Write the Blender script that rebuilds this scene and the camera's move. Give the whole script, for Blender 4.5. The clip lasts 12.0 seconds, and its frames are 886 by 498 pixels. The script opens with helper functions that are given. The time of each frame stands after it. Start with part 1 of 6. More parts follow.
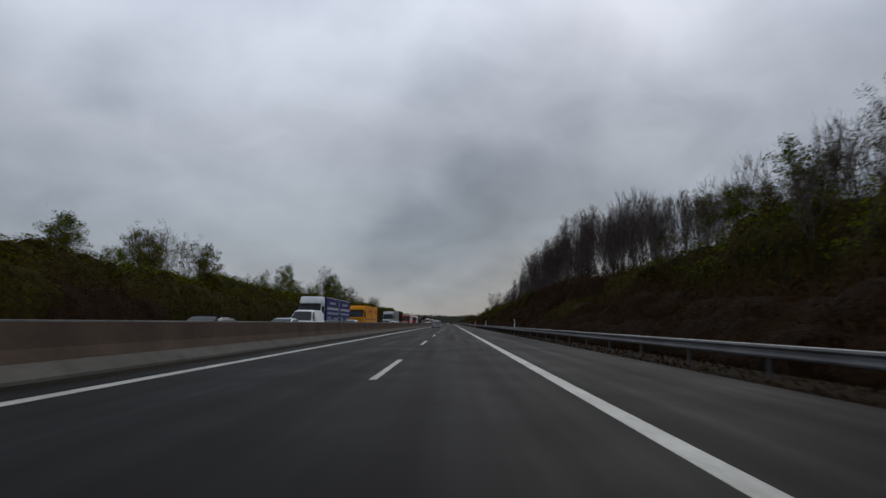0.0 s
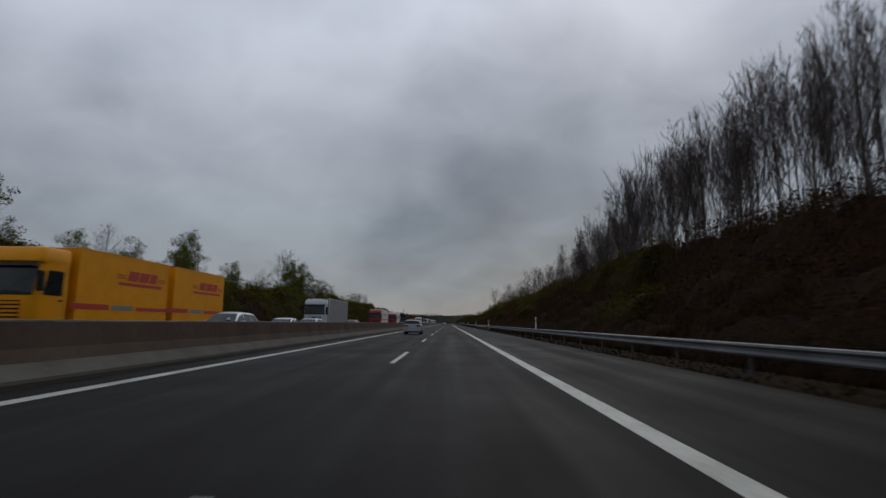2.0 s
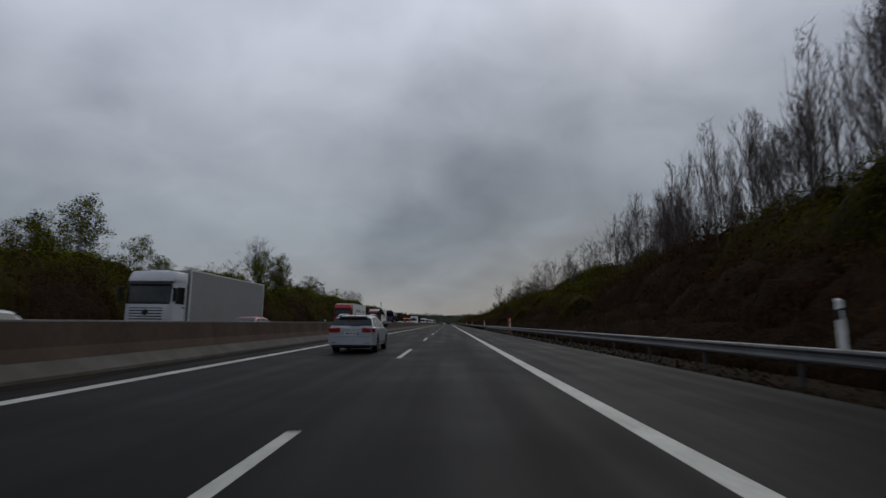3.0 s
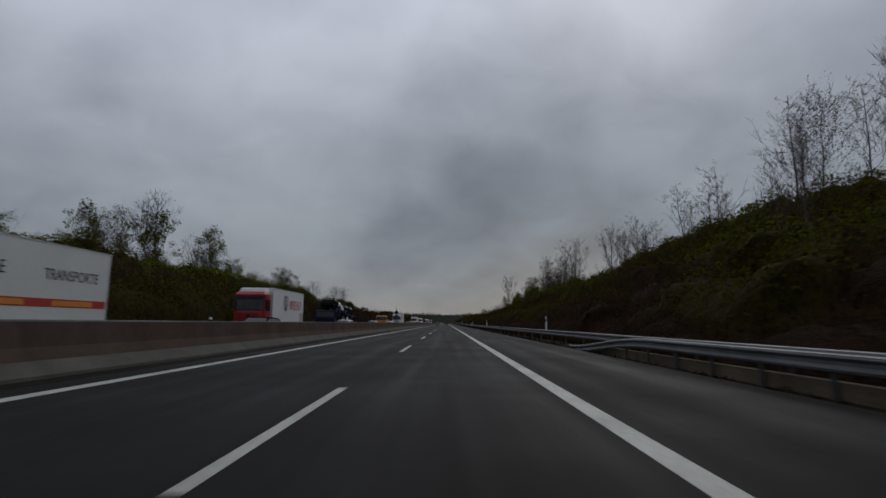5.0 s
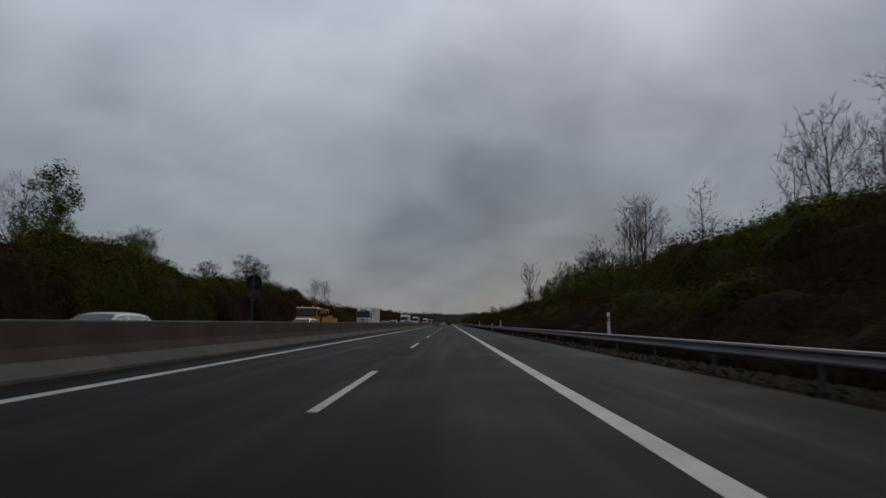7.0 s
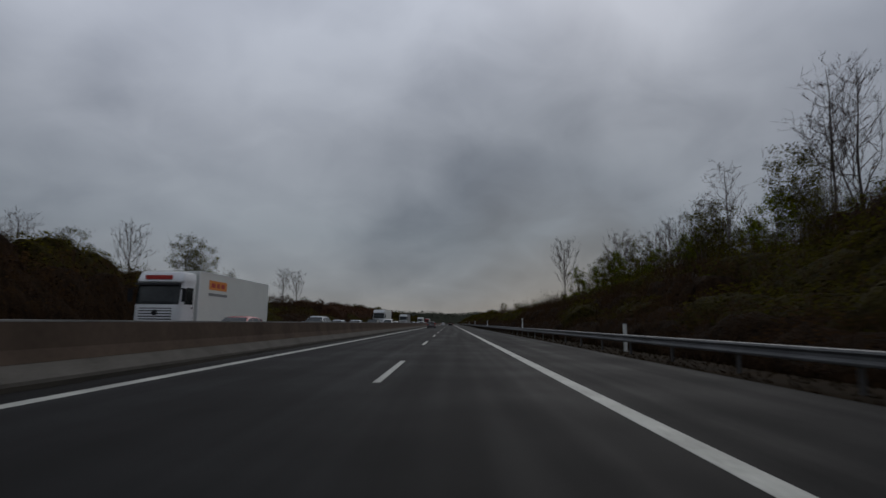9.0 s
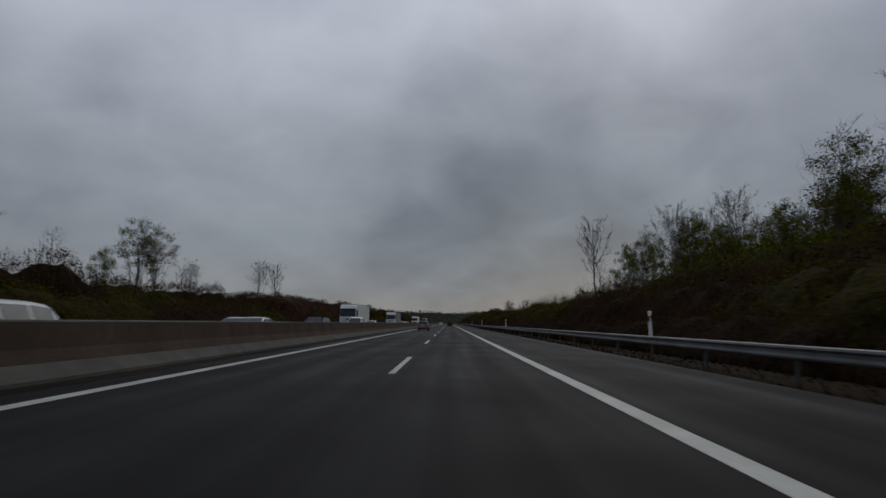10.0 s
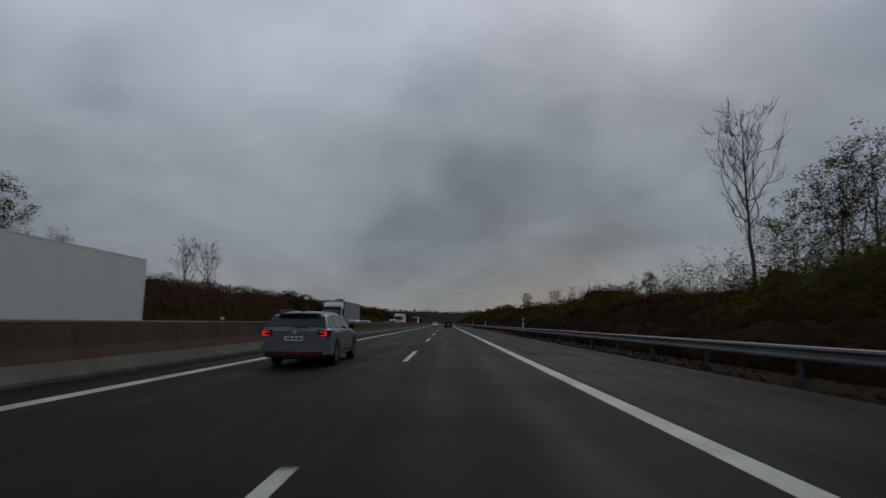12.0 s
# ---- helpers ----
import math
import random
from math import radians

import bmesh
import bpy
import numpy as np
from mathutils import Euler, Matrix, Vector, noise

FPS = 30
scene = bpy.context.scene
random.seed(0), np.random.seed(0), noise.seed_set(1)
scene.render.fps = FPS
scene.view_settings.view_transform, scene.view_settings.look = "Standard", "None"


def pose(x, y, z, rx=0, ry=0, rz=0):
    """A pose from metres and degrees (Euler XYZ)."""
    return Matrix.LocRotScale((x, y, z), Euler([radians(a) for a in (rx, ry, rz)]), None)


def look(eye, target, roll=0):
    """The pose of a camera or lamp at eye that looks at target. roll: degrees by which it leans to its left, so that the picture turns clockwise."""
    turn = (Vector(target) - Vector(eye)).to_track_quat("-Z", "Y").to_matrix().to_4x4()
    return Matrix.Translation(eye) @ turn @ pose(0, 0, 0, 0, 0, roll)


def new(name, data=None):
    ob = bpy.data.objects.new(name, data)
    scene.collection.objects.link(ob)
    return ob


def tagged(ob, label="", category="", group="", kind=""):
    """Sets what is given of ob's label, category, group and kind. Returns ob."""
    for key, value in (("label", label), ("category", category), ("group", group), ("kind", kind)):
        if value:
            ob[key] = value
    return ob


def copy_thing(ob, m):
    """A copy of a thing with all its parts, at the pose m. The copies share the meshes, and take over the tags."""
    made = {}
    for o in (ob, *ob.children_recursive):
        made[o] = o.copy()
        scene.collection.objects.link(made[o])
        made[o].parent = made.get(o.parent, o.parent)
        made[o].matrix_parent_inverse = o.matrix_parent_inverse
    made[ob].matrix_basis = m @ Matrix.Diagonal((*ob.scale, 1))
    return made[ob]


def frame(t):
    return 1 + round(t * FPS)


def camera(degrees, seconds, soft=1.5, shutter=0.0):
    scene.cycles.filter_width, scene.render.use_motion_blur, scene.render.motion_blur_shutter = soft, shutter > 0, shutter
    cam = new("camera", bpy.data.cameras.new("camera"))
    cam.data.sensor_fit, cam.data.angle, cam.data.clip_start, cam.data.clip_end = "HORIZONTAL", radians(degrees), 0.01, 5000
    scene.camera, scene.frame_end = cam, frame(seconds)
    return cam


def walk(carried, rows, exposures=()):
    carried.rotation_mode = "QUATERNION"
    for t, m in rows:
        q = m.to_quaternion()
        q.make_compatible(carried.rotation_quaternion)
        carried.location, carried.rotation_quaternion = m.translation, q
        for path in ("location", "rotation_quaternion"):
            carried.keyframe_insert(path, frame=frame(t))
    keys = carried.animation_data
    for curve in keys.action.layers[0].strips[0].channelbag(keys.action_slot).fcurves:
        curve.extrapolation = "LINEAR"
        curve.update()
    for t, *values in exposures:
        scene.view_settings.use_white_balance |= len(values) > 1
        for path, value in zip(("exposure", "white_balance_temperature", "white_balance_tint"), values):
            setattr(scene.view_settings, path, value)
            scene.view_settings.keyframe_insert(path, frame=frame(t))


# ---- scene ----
# World: y runs along the motorway, x = 0 is the broken lane line, z = 0 the asphalt.
cam = camera(80.8, 12.0, soft=1.5, shutter=0.16)
EYE = 1.19
PITCH = 8.09
ROLL = -0.45
# seconds, x, y, heading
DRIVE = [
    (0.0, 1.653, 0.00, 0.93),
    (0.5, 1.659, 16.92, 0.84),
    (1.0, 1.667, 33.80, 0.72),
    (1.5, 1.673, 50.65, 0.64),
    (2.0, 1.673, 67.50, 0.60),
    (2.5, 1.671, 84.38, 0.61),
    (3.0, 1.687, 101.29, 0.60),
    (3.5, 1.726, 118.24, 0.56),
    (4.0, 1.783, 135.24, 0.50),
    (4.5, 1.841, 152.29, 0.44),
    (5.0, 1.894, 169.39, 0.42),
    (5.5, 1.940, 186.53, 0.43),
    (6.0, 1.946, 203.70, 0.51),
    (6.5, 1.906, 220.87, 0.61),
    (7.0, 1.825, 238.03, 0.70),
    (7.5, 1.736, 255.17, 0.75),
    (8.0, 1.642, 272.30, 0.77),
    (8.5, 1.548, 289.41, 0.78),
    (9.0, 1.466, 306.50, 0.76),
    (9.5, 1.399, 323.57, 0.71),
    (10.0, 1.345, 340.64, 0.63),
    (10.5, 1.307, 357.69, 0.55),
    (11.0, 1.290, 374.72, 0.48),
    (11.5, 1.288, 391.74, 0.42),
    (12.0, 1.287, 408.74, 0.37),
]
walk(cam, [(t, pose(x, y, EYE, 90 + PITCH, ROLL, head)) for t, x, y, head in DRIVE],
     exposures=[(0.0, 0.52), (0.5, 0.36), (2.0, 0.28), (5.0, 0.12), (7.0, 0.08), (9.0, 0.0), (12.0, -0.02)])

# ---- world and light: overcast afternoon ----
world = bpy.data.worlds.new("overcast_sky")
scene.world = world
world.use_nodes = True
SUN_UP, SUN_TURN = 38.0, 20.0


def build_sky():
    nt = world.node_tree
    nt.nodes.clear()
    N, L = nt.nodes.new, nt.links.new
    out = N("ShaderNodeOutputWorld")
    tc = N("ShaderNodeTexCoord")
    sep = N("ShaderNodeSeparateXYZ")
    L(tc.outputs["Generated"], sep.inputs[0])
    # cloud layer seen in perspective: direction over height
    up = N("ShaderNodeMath"); up.operation = "ADD"; up.inputs[1].default_value = 0.55
    pos = N("ShaderNodeMath"); pos.operation = "MAXIMUM"; pos.inputs[1].default_value = 0.0
    L(sep.outputs["Z"], pos.inputs[0]); L(pos.outputs[0], up.inputs[0])
    div = N("ShaderNodeVectorMath"); div.operation = "DIVIDE"
    comb = N("ShaderNodeCombineXYZ")
    for i in range(3):
        L(up.outputs[0], comb.inputs[i])
    L(tc.outputs["Generated"], div.inputs[0]); L(comb.outputs[0], div.inputs[1])
    big = N("ShaderNodeTexNoise"); big.inputs["Scale"].default_value = 2.1; big.inputs["Detail"].default_value = 2.5
    big.inputs["Roughness"].default_value = 0.5; big.inputs["Distortion"].default_value = 0.3
    fine = N("ShaderNodeTexNoise"); fine.inputs["Scale"].default_value = 6.0; fine.inputs["Detail"].default_value = 4.0
    fine.inputs["Distortion"].default_value = 0.4
    L(div.outputs[0], big.inputs["Vector"]); L(div.outputs[0], fine.inputs["Vector"])
    mix = N("ShaderNodeMix"); mix.data_type = "FLOAT"; mix.inputs[0].default_value = 0.3
    L(big.outputs["Fac"], mix.inputs[2]); L(fine.outputs["Fac"], mix.inputs[3])
    # brighter overhead, greyer in the low band
    grad = N("ShaderNodeValToRGB")
    r = grad.color_ramp
    r.elements[0].position, r.elements[0].color = 0.0, (0.225, 0.217, 0.218, 1)
    r.elements[1].position, r.elements[1].color = 1.0, (0.41, 0.43, 0.505, 1)
    for p, c in ((0.06, (0.215, 0.222, 0.245, 1)), (0.16, (0.215, 0.233, 0.266, 1)), (0.34, (0.30, 0.315, 0.364, 1)), (0.55, (0.43, 0.45, 0.53, 1))):
        e = r.elements.new(p); e.color = c
    L(sep.outputs["Z"], grad.inputs[0])
    cl = N("ShaderNodeValToRGB")
    cl.color_ramp.elements[0].position, cl.color_ramp.elements[0].color = 0.34, (0.72, 0.73, 0.75, 1)
    cl.color_ramp.elements[1].position, cl.color_ramp.elements[1].color = 0.66, (1.28, 1.27, 1.25, 1)
    L(mix.outputs[0], cl.inputs[0])
    mul = N("ShaderNodeMix"); mul.data_type = "RGBA"; mul.blend_type = "MULTIPLY"; mul.inputs[0].default_value = 1.0
    L(grad.outputs[0], mul.inputs[6]); L(cl.outputs[0], mul.inputs[7])
    # a heavier bank of cloud ahead, thinner cloud high on the near side
    shade = mul.outputs[2]
    for way, size, tone in (((0.20, 0.95, 0.235), 0.40, (0.79, 0.81, 0.82, 1)), ((-0.55, 0.75, 0.36), 0.55, (1.22, 1.21, 1.21, 1)), ((0.22, 0.97, 0.03), 0.26, (1.20, 1.08, 0.97, 1))):
        off = N("ShaderNodeVectorMath"); off.operation = "SUBTRACT"; off.inputs[1].default_value = way
        L(tc.outputs["Generated"], off.inputs[0])
        far = N("ShaderNodeVectorMath"); far.operation = "LENGTH"; L(off.outputs[0], far.inputs[0])
        rough = N("ShaderNodeMath"); rough.operation = "MULTIPLY_ADD"; rough.inputs[1].default_value = 0.45; rough.inputs[2].default_value = -0.225
        L(mix.outputs[0], rough.inputs[0])
        dist = N("ShaderNodeMath"); dist.operation = "ADD"; L(far.outputs["Value"], dist.inputs[0]); L(rough.outputs[0], dist.inputs[1])
        fade = N("ShaderNodeMapRange"); fade.interpolation_type = "SMOOTHSTEP"
        fade.inputs[1].default_value, fade.inputs[2].default_value = 0.0, size
        fade.inputs[3].default_value, fade.inputs[4].default_value = 1.0, 0.0
        L(dist.outputs[0], fade.inputs[0])
        step = N("ShaderNodeMix"); step.data_type = "RGBA"; step.blend_type = "MULTIPLY"
        L(fade.outputs[0], step.inputs[0]); L(shade, step.inputs[6]); step.inputs[7].default_value = tone
        shade = step.outputs[2]
    tint = N("ShaderNodeMix"); tint.data_type = "RGBA"; tint.blend_type = "MULTIPLY"; tint.inputs[0].default_value = 1.0
    L(shade, tint.inputs[6]); tint.inputs[7].default_value = (0.97, 1.0, 0.99, 1)
    clouds = N("ShaderNodeBackground"); clouds.inputs[1].default_value = 0.95
    L(tint.outputs[2], clouds.inputs[0])
    sky = N("ShaderNodeTexSky"); sky.sky_type = "NISHITA"; sky.sun_disc = False
    sky.sun_elevation, sky.sun_rotation = radians(SUN_UP), radians(SUN_TURN)
    blue = N("ShaderNodeBackground"); blue.inputs[1].default_value = 0.05
    L(sky.outputs[0], blue.inputs[0])
    both = N("ShaderNodeMixShader"); both.inputs[0].default_value = 0.92
    L(blue.outputs[0], both.inputs[1]); L(clouds.outputs[0], both.inputs[2])
    L(both.outputs[0], out.inputs[0])


build_sky()
sun_data = bpy.data.lights.new("sun", "SUN")
sun_data.energy, sun_data.angle, sun_data.color = 0.5, radians(40), (1.0, 0.97, 0.93)
sun = new("sun", sun_data)
sun_a, sun_e = radians(SUN_TURN), radians(SUN_UP)
sun.matrix_world = look((0, 0, 60), (-60 * math.sin(sun_a) * math.cos(sun_e), -60 * math.cos(sun_a) * math.cos(sun_e), 60 - 60 * math.sin(sun_e)))


# ---- materials ----
def mat(name, a, b, scale=4.0, rough=0.7, metal=0.0, bump=0.0, fine=40.0, rough_vary=0.1, stretch=(1, 1, 1), spread=0.0, coat=0.0, coords="Object", island=False, relief=0.02):
    """Two tones of one surface, mixed by a broad and a fine noise, with relief and uneven gloss."""
    m = bpy.data.materials.new(name)
    m.use_nodes = True
    nt = m.node_tree
    N, L = nt.nodes.new, nt.links.new
    bsdf = nt.nodes["Principled BSDF"]
    tc = N("ShaderNodeTexCoord")
    mp = N("ShaderNodeMapping")
    mp.inputs["Scale"].default_value = stretch
    L(tc.outputs[coords], mp.inputs[0])
    n1 = N("ShaderNodeTexNoise"); n1.inputs["Scale"].default_value = scale; n1.inputs["Detail"].default_value = 4
    n2 = N("ShaderNodeTexNoise"); n2.inputs["Scale"].default_value = fine; n2.inputs["Detail"].default_value = 3
    L(mp.outputs[0], n1.inputs["Vector"]); L(mp.outputs[0], n2.inputs["Vector"])
    mx = N("ShaderNodeMix"); mx.data_type = "FLOAT"; mx.inputs[0].default_value = 0.4
    L(n1.outputs["Fac"], mx.inputs[2]); L(n2.outputs["Fac"], mx.inputs[3])
    ramp = N("ShaderNodeValToRGB")
    ramp.color_ramp.elements[0].position, ramp.color_ramp.elements[0].color = 0.36, (*a, 1)
    ramp.color_ramp.elements[1].position, ramp.color_ramp.elements[1].color = 0.64, (*b, 1)
    L(mx.outputs[0], ramp.inputs[0])
    colour = ramp.outputs[0]
    if spread or island:
        hsv = N("ShaderNodeHueSaturation")
        mr = N("ShaderNodeMapRange")
        mr.inputs[3].default_value, mr.inputs[4].default_value = 1 - spread, 1 + spread
        if island:
            src = N("ShaderNodeNewGeometry").outputs["Random Per Island"]
        else:
            src = N("ShaderNodeObjectInfo").outputs["Random"]
        L(src, mr.inputs[0]); L(mr.outputs[0], hsv.inputs["Value"]); L(colour, hsv.inputs["Color"])
        colour = hsv.outputs[0]
    L(colour, bsdf.inputs["Base Color"])
    rr = N("ShaderNodeMapRange")
    rr.inputs[3].default_value, rr.inputs[4].default_value = max(0.02, rough - rough_vary), min(1, rough + rough_vary)
    L(n1.outputs["Fac"], rr.inputs[0]); L(rr.outputs[0], bsdf.inputs["Roughness"])
    bsdf.inputs["Metallic"].default_value = metal
    if rough > 0.85:
        bsdf.inputs["Specular IOR Level"].default_value = 0.04
    if coat:
        bsdf.inputs["Specular IOR Level"].default_value = 0.3
    bsdf.inputs["Coat Weight"].default_value = coat
    bsdf.inputs["Coat Roughness"].default_value = 0.06
    if bump:
        bp = N("ShaderNodeBump"); bp.inputs["Strength"].default_value = bump; bp.inputs["Distance"].default_value = relief
        L(mx.outputs[0], bp.inputs["Height"]); L(bp.outputs[0], bsdf.inputs["Normal"])
    return m


def paint(name, c, rough=0.34, coat=0.25, metal=0.0):
    """Vehicle paint with a film of road dirt."""
    return mat(name, tuple(v * 0.86 for v in c), tuple(min(1, v * 1.04) for v in c), scale=1.3, rough=rough, metal=metal, fine=18, rough_vary=0.12, coat=coat)


def glowing(name, c, strength):
    m = bpy.data.materials.new(name)
    m.use_nodes = True
    b = m.node_tree.nodes["Principled BSDF"]
    b.inputs["Base Color"].default_value = (*c, 1)
    b.inputs["Emission Color"].default_value = (*c, 1)
    b.inputs["Emission Strength"].default_value = strength
    b.inputs["Roughness"].default_value = 0.25
    return m


def leaf_mat(name, a, b, spread=0.12):
    m = mat(name, a, b, scale=0.35, rough=0.6, fine=3.0, spread=spread, island=True)
    m.node_tree.nodes["Principled BSDF"].inputs["Specular IOR Level"].default_value = 0.0
    return m


def asphalt_mat(name, a, b, wet):
    """Coarse damp asphalt: wheel tracks along the road, fine stone relief, glossier damp streaks."""
    m = bpy.data.materials.new(name)
    m.use_nodes = True
    nt = m.node_tree
    N, L = nt.nodes.new, nt.links.new
    bsdf = nt.nodes["Principled BSDF"]
    geo = N("ShaderNodeNewGeometry")
    mp = N("ShaderNodeMapping"); mp.inputs["Scale"].default_value = (1.1, 0.03, 1)
    L(geo.outputs["Position"], mp.inputs[0])
    track = N("ShaderNodeTexNoise"); track.inputs["Scale"].default_value = 1.2; track.inputs["Detail"].default_value = 4
    L(mp.outputs[0], track.inputs["Vector"])
    patch = N("ShaderNodeTexNoise"); patch.inputs["Scale"].default_value = 0.35; patch.inputs["Detail"].default_value = 5
    grain = N("ShaderNodeTexNoise"); grain.inputs["Scale"].default_value = 55; grain.inputs["Detail"].default_value = 2
    for n in (patch, grain):
        L(geo.outputs["Position"], n.inputs["Vector"])
    m1 = N("ShaderNodeMix"); m1.data_type = "FLOAT"; m1.inputs[0].default_value = 0.4
    L(track.outputs["Fac"], m1.inputs[2]); L(patch.outputs["Fac"], m1.inputs[3])
    m2 = N("ShaderNodeMix"); m2.data_type = "FLOAT"; m2.inputs[0].default_value = 0.3
    L(m1.outputs[0], m2.inputs[2]); L(grain.outputs["Fac"], m2.inputs[3])
    ramp = N("ShaderNodeValToRGB")
    ramp.color_ramp.elements[0].position, ramp.color_ramp.elements[0].color = 0.38, (*a, 1)
    ramp.color_ramp.elements[1].position, ramp.color_ramp.elements[1].color = 0.62, (*b, 1)
    L(m2.outputs[0], ramp.inputs[0]); L(ramp.outputs[0], bsdf.inputs["Base Color"])
    rr = N("ShaderNodeMapRange"); rr.inputs[1].default_value, rr.inputs[2].default_value = 0.35, 0.65
    rr.inputs[3].default_value, rr.inputs[4].default_value = wet, wet + 0.22
    L(m1.outputs[0], rr.inputs[0]); L(rr.outputs[0], bsdf.inputs["Roughness"])
    bsdf.inputs["Specular IOR Level"].default_value = 0.075
    bp = N("ShaderNodeBump"); bp.inputs["Strength"].default_value = 0.5; bp.inputs["Distance"].default_value = 0.006
    L(grain.outputs["Fac"], bp.inputs["Height"]); L(bp.outputs[0], bsdf.inputs["Normal"])
    return m


ASPHALT = asphalt_mat("damp_asphalt", (0.0046, 0.0041, 0.0038), (0.0105, 0.0096, 0.0090), 0.6)
SHOULDER = asphalt_mat("shoulder_asphalt", (0.0038, 0.0034, 0.0032), (0.0086, 0.0079, 0.0074), 0.6)
MARKING = mat("road_paint", (0.23, 0.23, 0.20), (0.46, 0.46, 0.41), scale=0.7, rough=0.6, fine=11, bump=0.2, coords="Object")
GUTTER = mat("wet_dirt", (0.010, 0.009, 0.007), (0.026, 0.022, 0.017), scale=0.8, rough=0.9, fine=9, bump=0.5, stretch=(1, 0.3, 1))
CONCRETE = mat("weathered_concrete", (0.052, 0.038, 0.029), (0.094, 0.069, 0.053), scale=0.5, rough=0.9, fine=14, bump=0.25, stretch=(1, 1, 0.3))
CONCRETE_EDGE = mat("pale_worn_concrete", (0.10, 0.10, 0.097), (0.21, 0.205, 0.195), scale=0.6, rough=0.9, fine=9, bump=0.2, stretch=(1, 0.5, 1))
CONCRETE_TOE = mat("pale_concrete_toe", (0.070, 0.064, 0.056), (0.120, 0.111, 0.098), scale=0.8, rough=0.9, fine=16, bump=0.25)
BEIGE_CONCRETE = mat("beige_concrete", (0.085, 0.068, 0.046), (0.160, 0.130, 0.090), scale=0.9, rough=0.9, fine=14, bump=0.25)
GALV = mat("galvanised_steel", (0.075, 0.077, 0.078), (0.150, 0.153, 0.154), scale=1.2, rough=0.6, metal=0.3, fine=25, bump=0.05)
GALV_DARK = mat("weathered_steel_post", (0.030, 0.030, 0.030), (0.060, 0.059, 0.058), scale=2, rough=0.7, metal=0.2)
GRASS = mat("verge_grass", (0.009, 0.006, 0.0025), (0.022, 0.0135, 0.006), scale=0.5, rough=0.95, fine=7, bump=0.8, coords="Object")
BARK = mat("grey_brown_bark", (0.050, 0.042, 0.039), (0.138, 0.120, 0.113), scale=2.0, rough=0.9, fine=22, bump=0.5, stretch=(1, 1, 0.3))
TWIG = mat("twig_brown", (0.046, 0.034, 0.032), (0.100, 0.076, 0.071), scale=0.8, rough=0.9, fine=8)
TWIG_DARK = mat("undergrowth_stems", (0.034, 0.020, 0.013), (0.068, 0.042, 0.028), scale=0.8, rough=0.95, fine=8)
LEAF_FRESH = leaf_mat("fresh_spring_leaves", (0.046, 0.058, 0.003), (0.104, 0.114, 0.007))
LEAF_OLIVE = leaf_mat("olive_leaves", (0.038, 0.035, 0.003), (0.080, 0.069, 0.006))
LEAF_BROWN = leaf_mat("dry_brown_leaves", (0.030, 0.016, 0.006), (0.062, 0.033, 0.013))
# scrub core colour, darkened for the shade inside the bush
RUSSET_SHADE_CORE = mat("russet_twig_growth", (0.018, 0.009, 0.005), (0.062, 0.030, 0.016), scale=1.6, rough=0.95, fine=6, bump=1.0, stretch=(1, 1, 0.5), relief=0.5)
LEAF_RUSSET = leaf_mat("russet_twig_tips", (0.050, 0.024, 0.012), (0.105, 0.052, 0.028))
# core colours far below the leaf tones, standing in for shade deep inside
OLIVE_SHADE_CORE = mat("dense_olive_growth", (0.0095, 0.0075, 0.0016), (0.036, 0.029, 0.005), scale=1.6, rough=0.95, fine=6, bump=1.0, stretch=(1, 1, 0.6), relief=0.5)
BROWN_SHADE_CORE = mat("dense_twig_growth", (0.0085, 0.0048, 0.0023), (0.027, 0.0148, 0.0068), scale=1.6, rough=0.95, fine=7, bump=1.0, stretch=(1, 1, 0.4), relief=0.5)
# leaf colour greyed to stand in for haze over the distance
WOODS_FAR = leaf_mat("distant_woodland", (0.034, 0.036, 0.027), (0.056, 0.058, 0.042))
WHITE_PLASTIC = mat("white_plastic", (0.62, 0.62, 0.60), (0.78, 0.78, 0.76), scale=3, rough=0.5, fine=20)
BLACK_PLASTIC = mat("black_plastic", (0.012, 0.012, 0.013), (0.026, 0.026, 0.028), scale=5, rough=0.55, fine=40)
RUBBER = mat("tyre_rubber", (0.014, 0.014, 0.014), (0.028, 0.027, 0.026), scale=4, rough=0.85, fine=40, bump=0.2)


# ---- mesh helpers ----
def mesh_of(name, verts, faces, material, smooth=False):
    me = bpy.data.meshes.new(name)
    me.from_pydata(verts, [], faces)
    me.materials.append(material)
    if smooth:
        me.polygons.foreach_set("use_smooth", [True] * len(me.polygons))
    me.update()
    return me


def thing(name, label, category, group="", kind=""):
    return tagged(new(name), label, category, group, kind)


def child(name, me, parent, label="", at=None):
    ob = new(name, me)
    ob.parent = parent
    if at is not None:
        ob.matrix_basis = at
    return tagged(ob, label)


def part(name, bm, material, parent, label="", smooth=True, bevel=0.0):
    """Links a bmesh as one mesh object under a thing or a part."""
    if bevel:
        sharp = [e for e in bm.edges if len(e.link_faces) == 2 and e.calc_face_angle(0) > 0.6]
        bmesh.ops.bevel(bm, geom=sharp, offset=bevel, segments=2, affect="EDGES", profile=0.5, clamp_overlap=True)
    bmesh.ops.recalc_face_normals(bm, faces=bm.faces)
    me = bpy.data.meshes.new(name)
    bm.to_mesh(me)
    bm.free()
    me.materials.append(material)
    if smooth:
        me.set_sharp_from_angle(angle=radians(35))
        me.polygons.foreach_set("use_smooth", [True] * len(me.polygons))
    return child(name, me, parent, label)


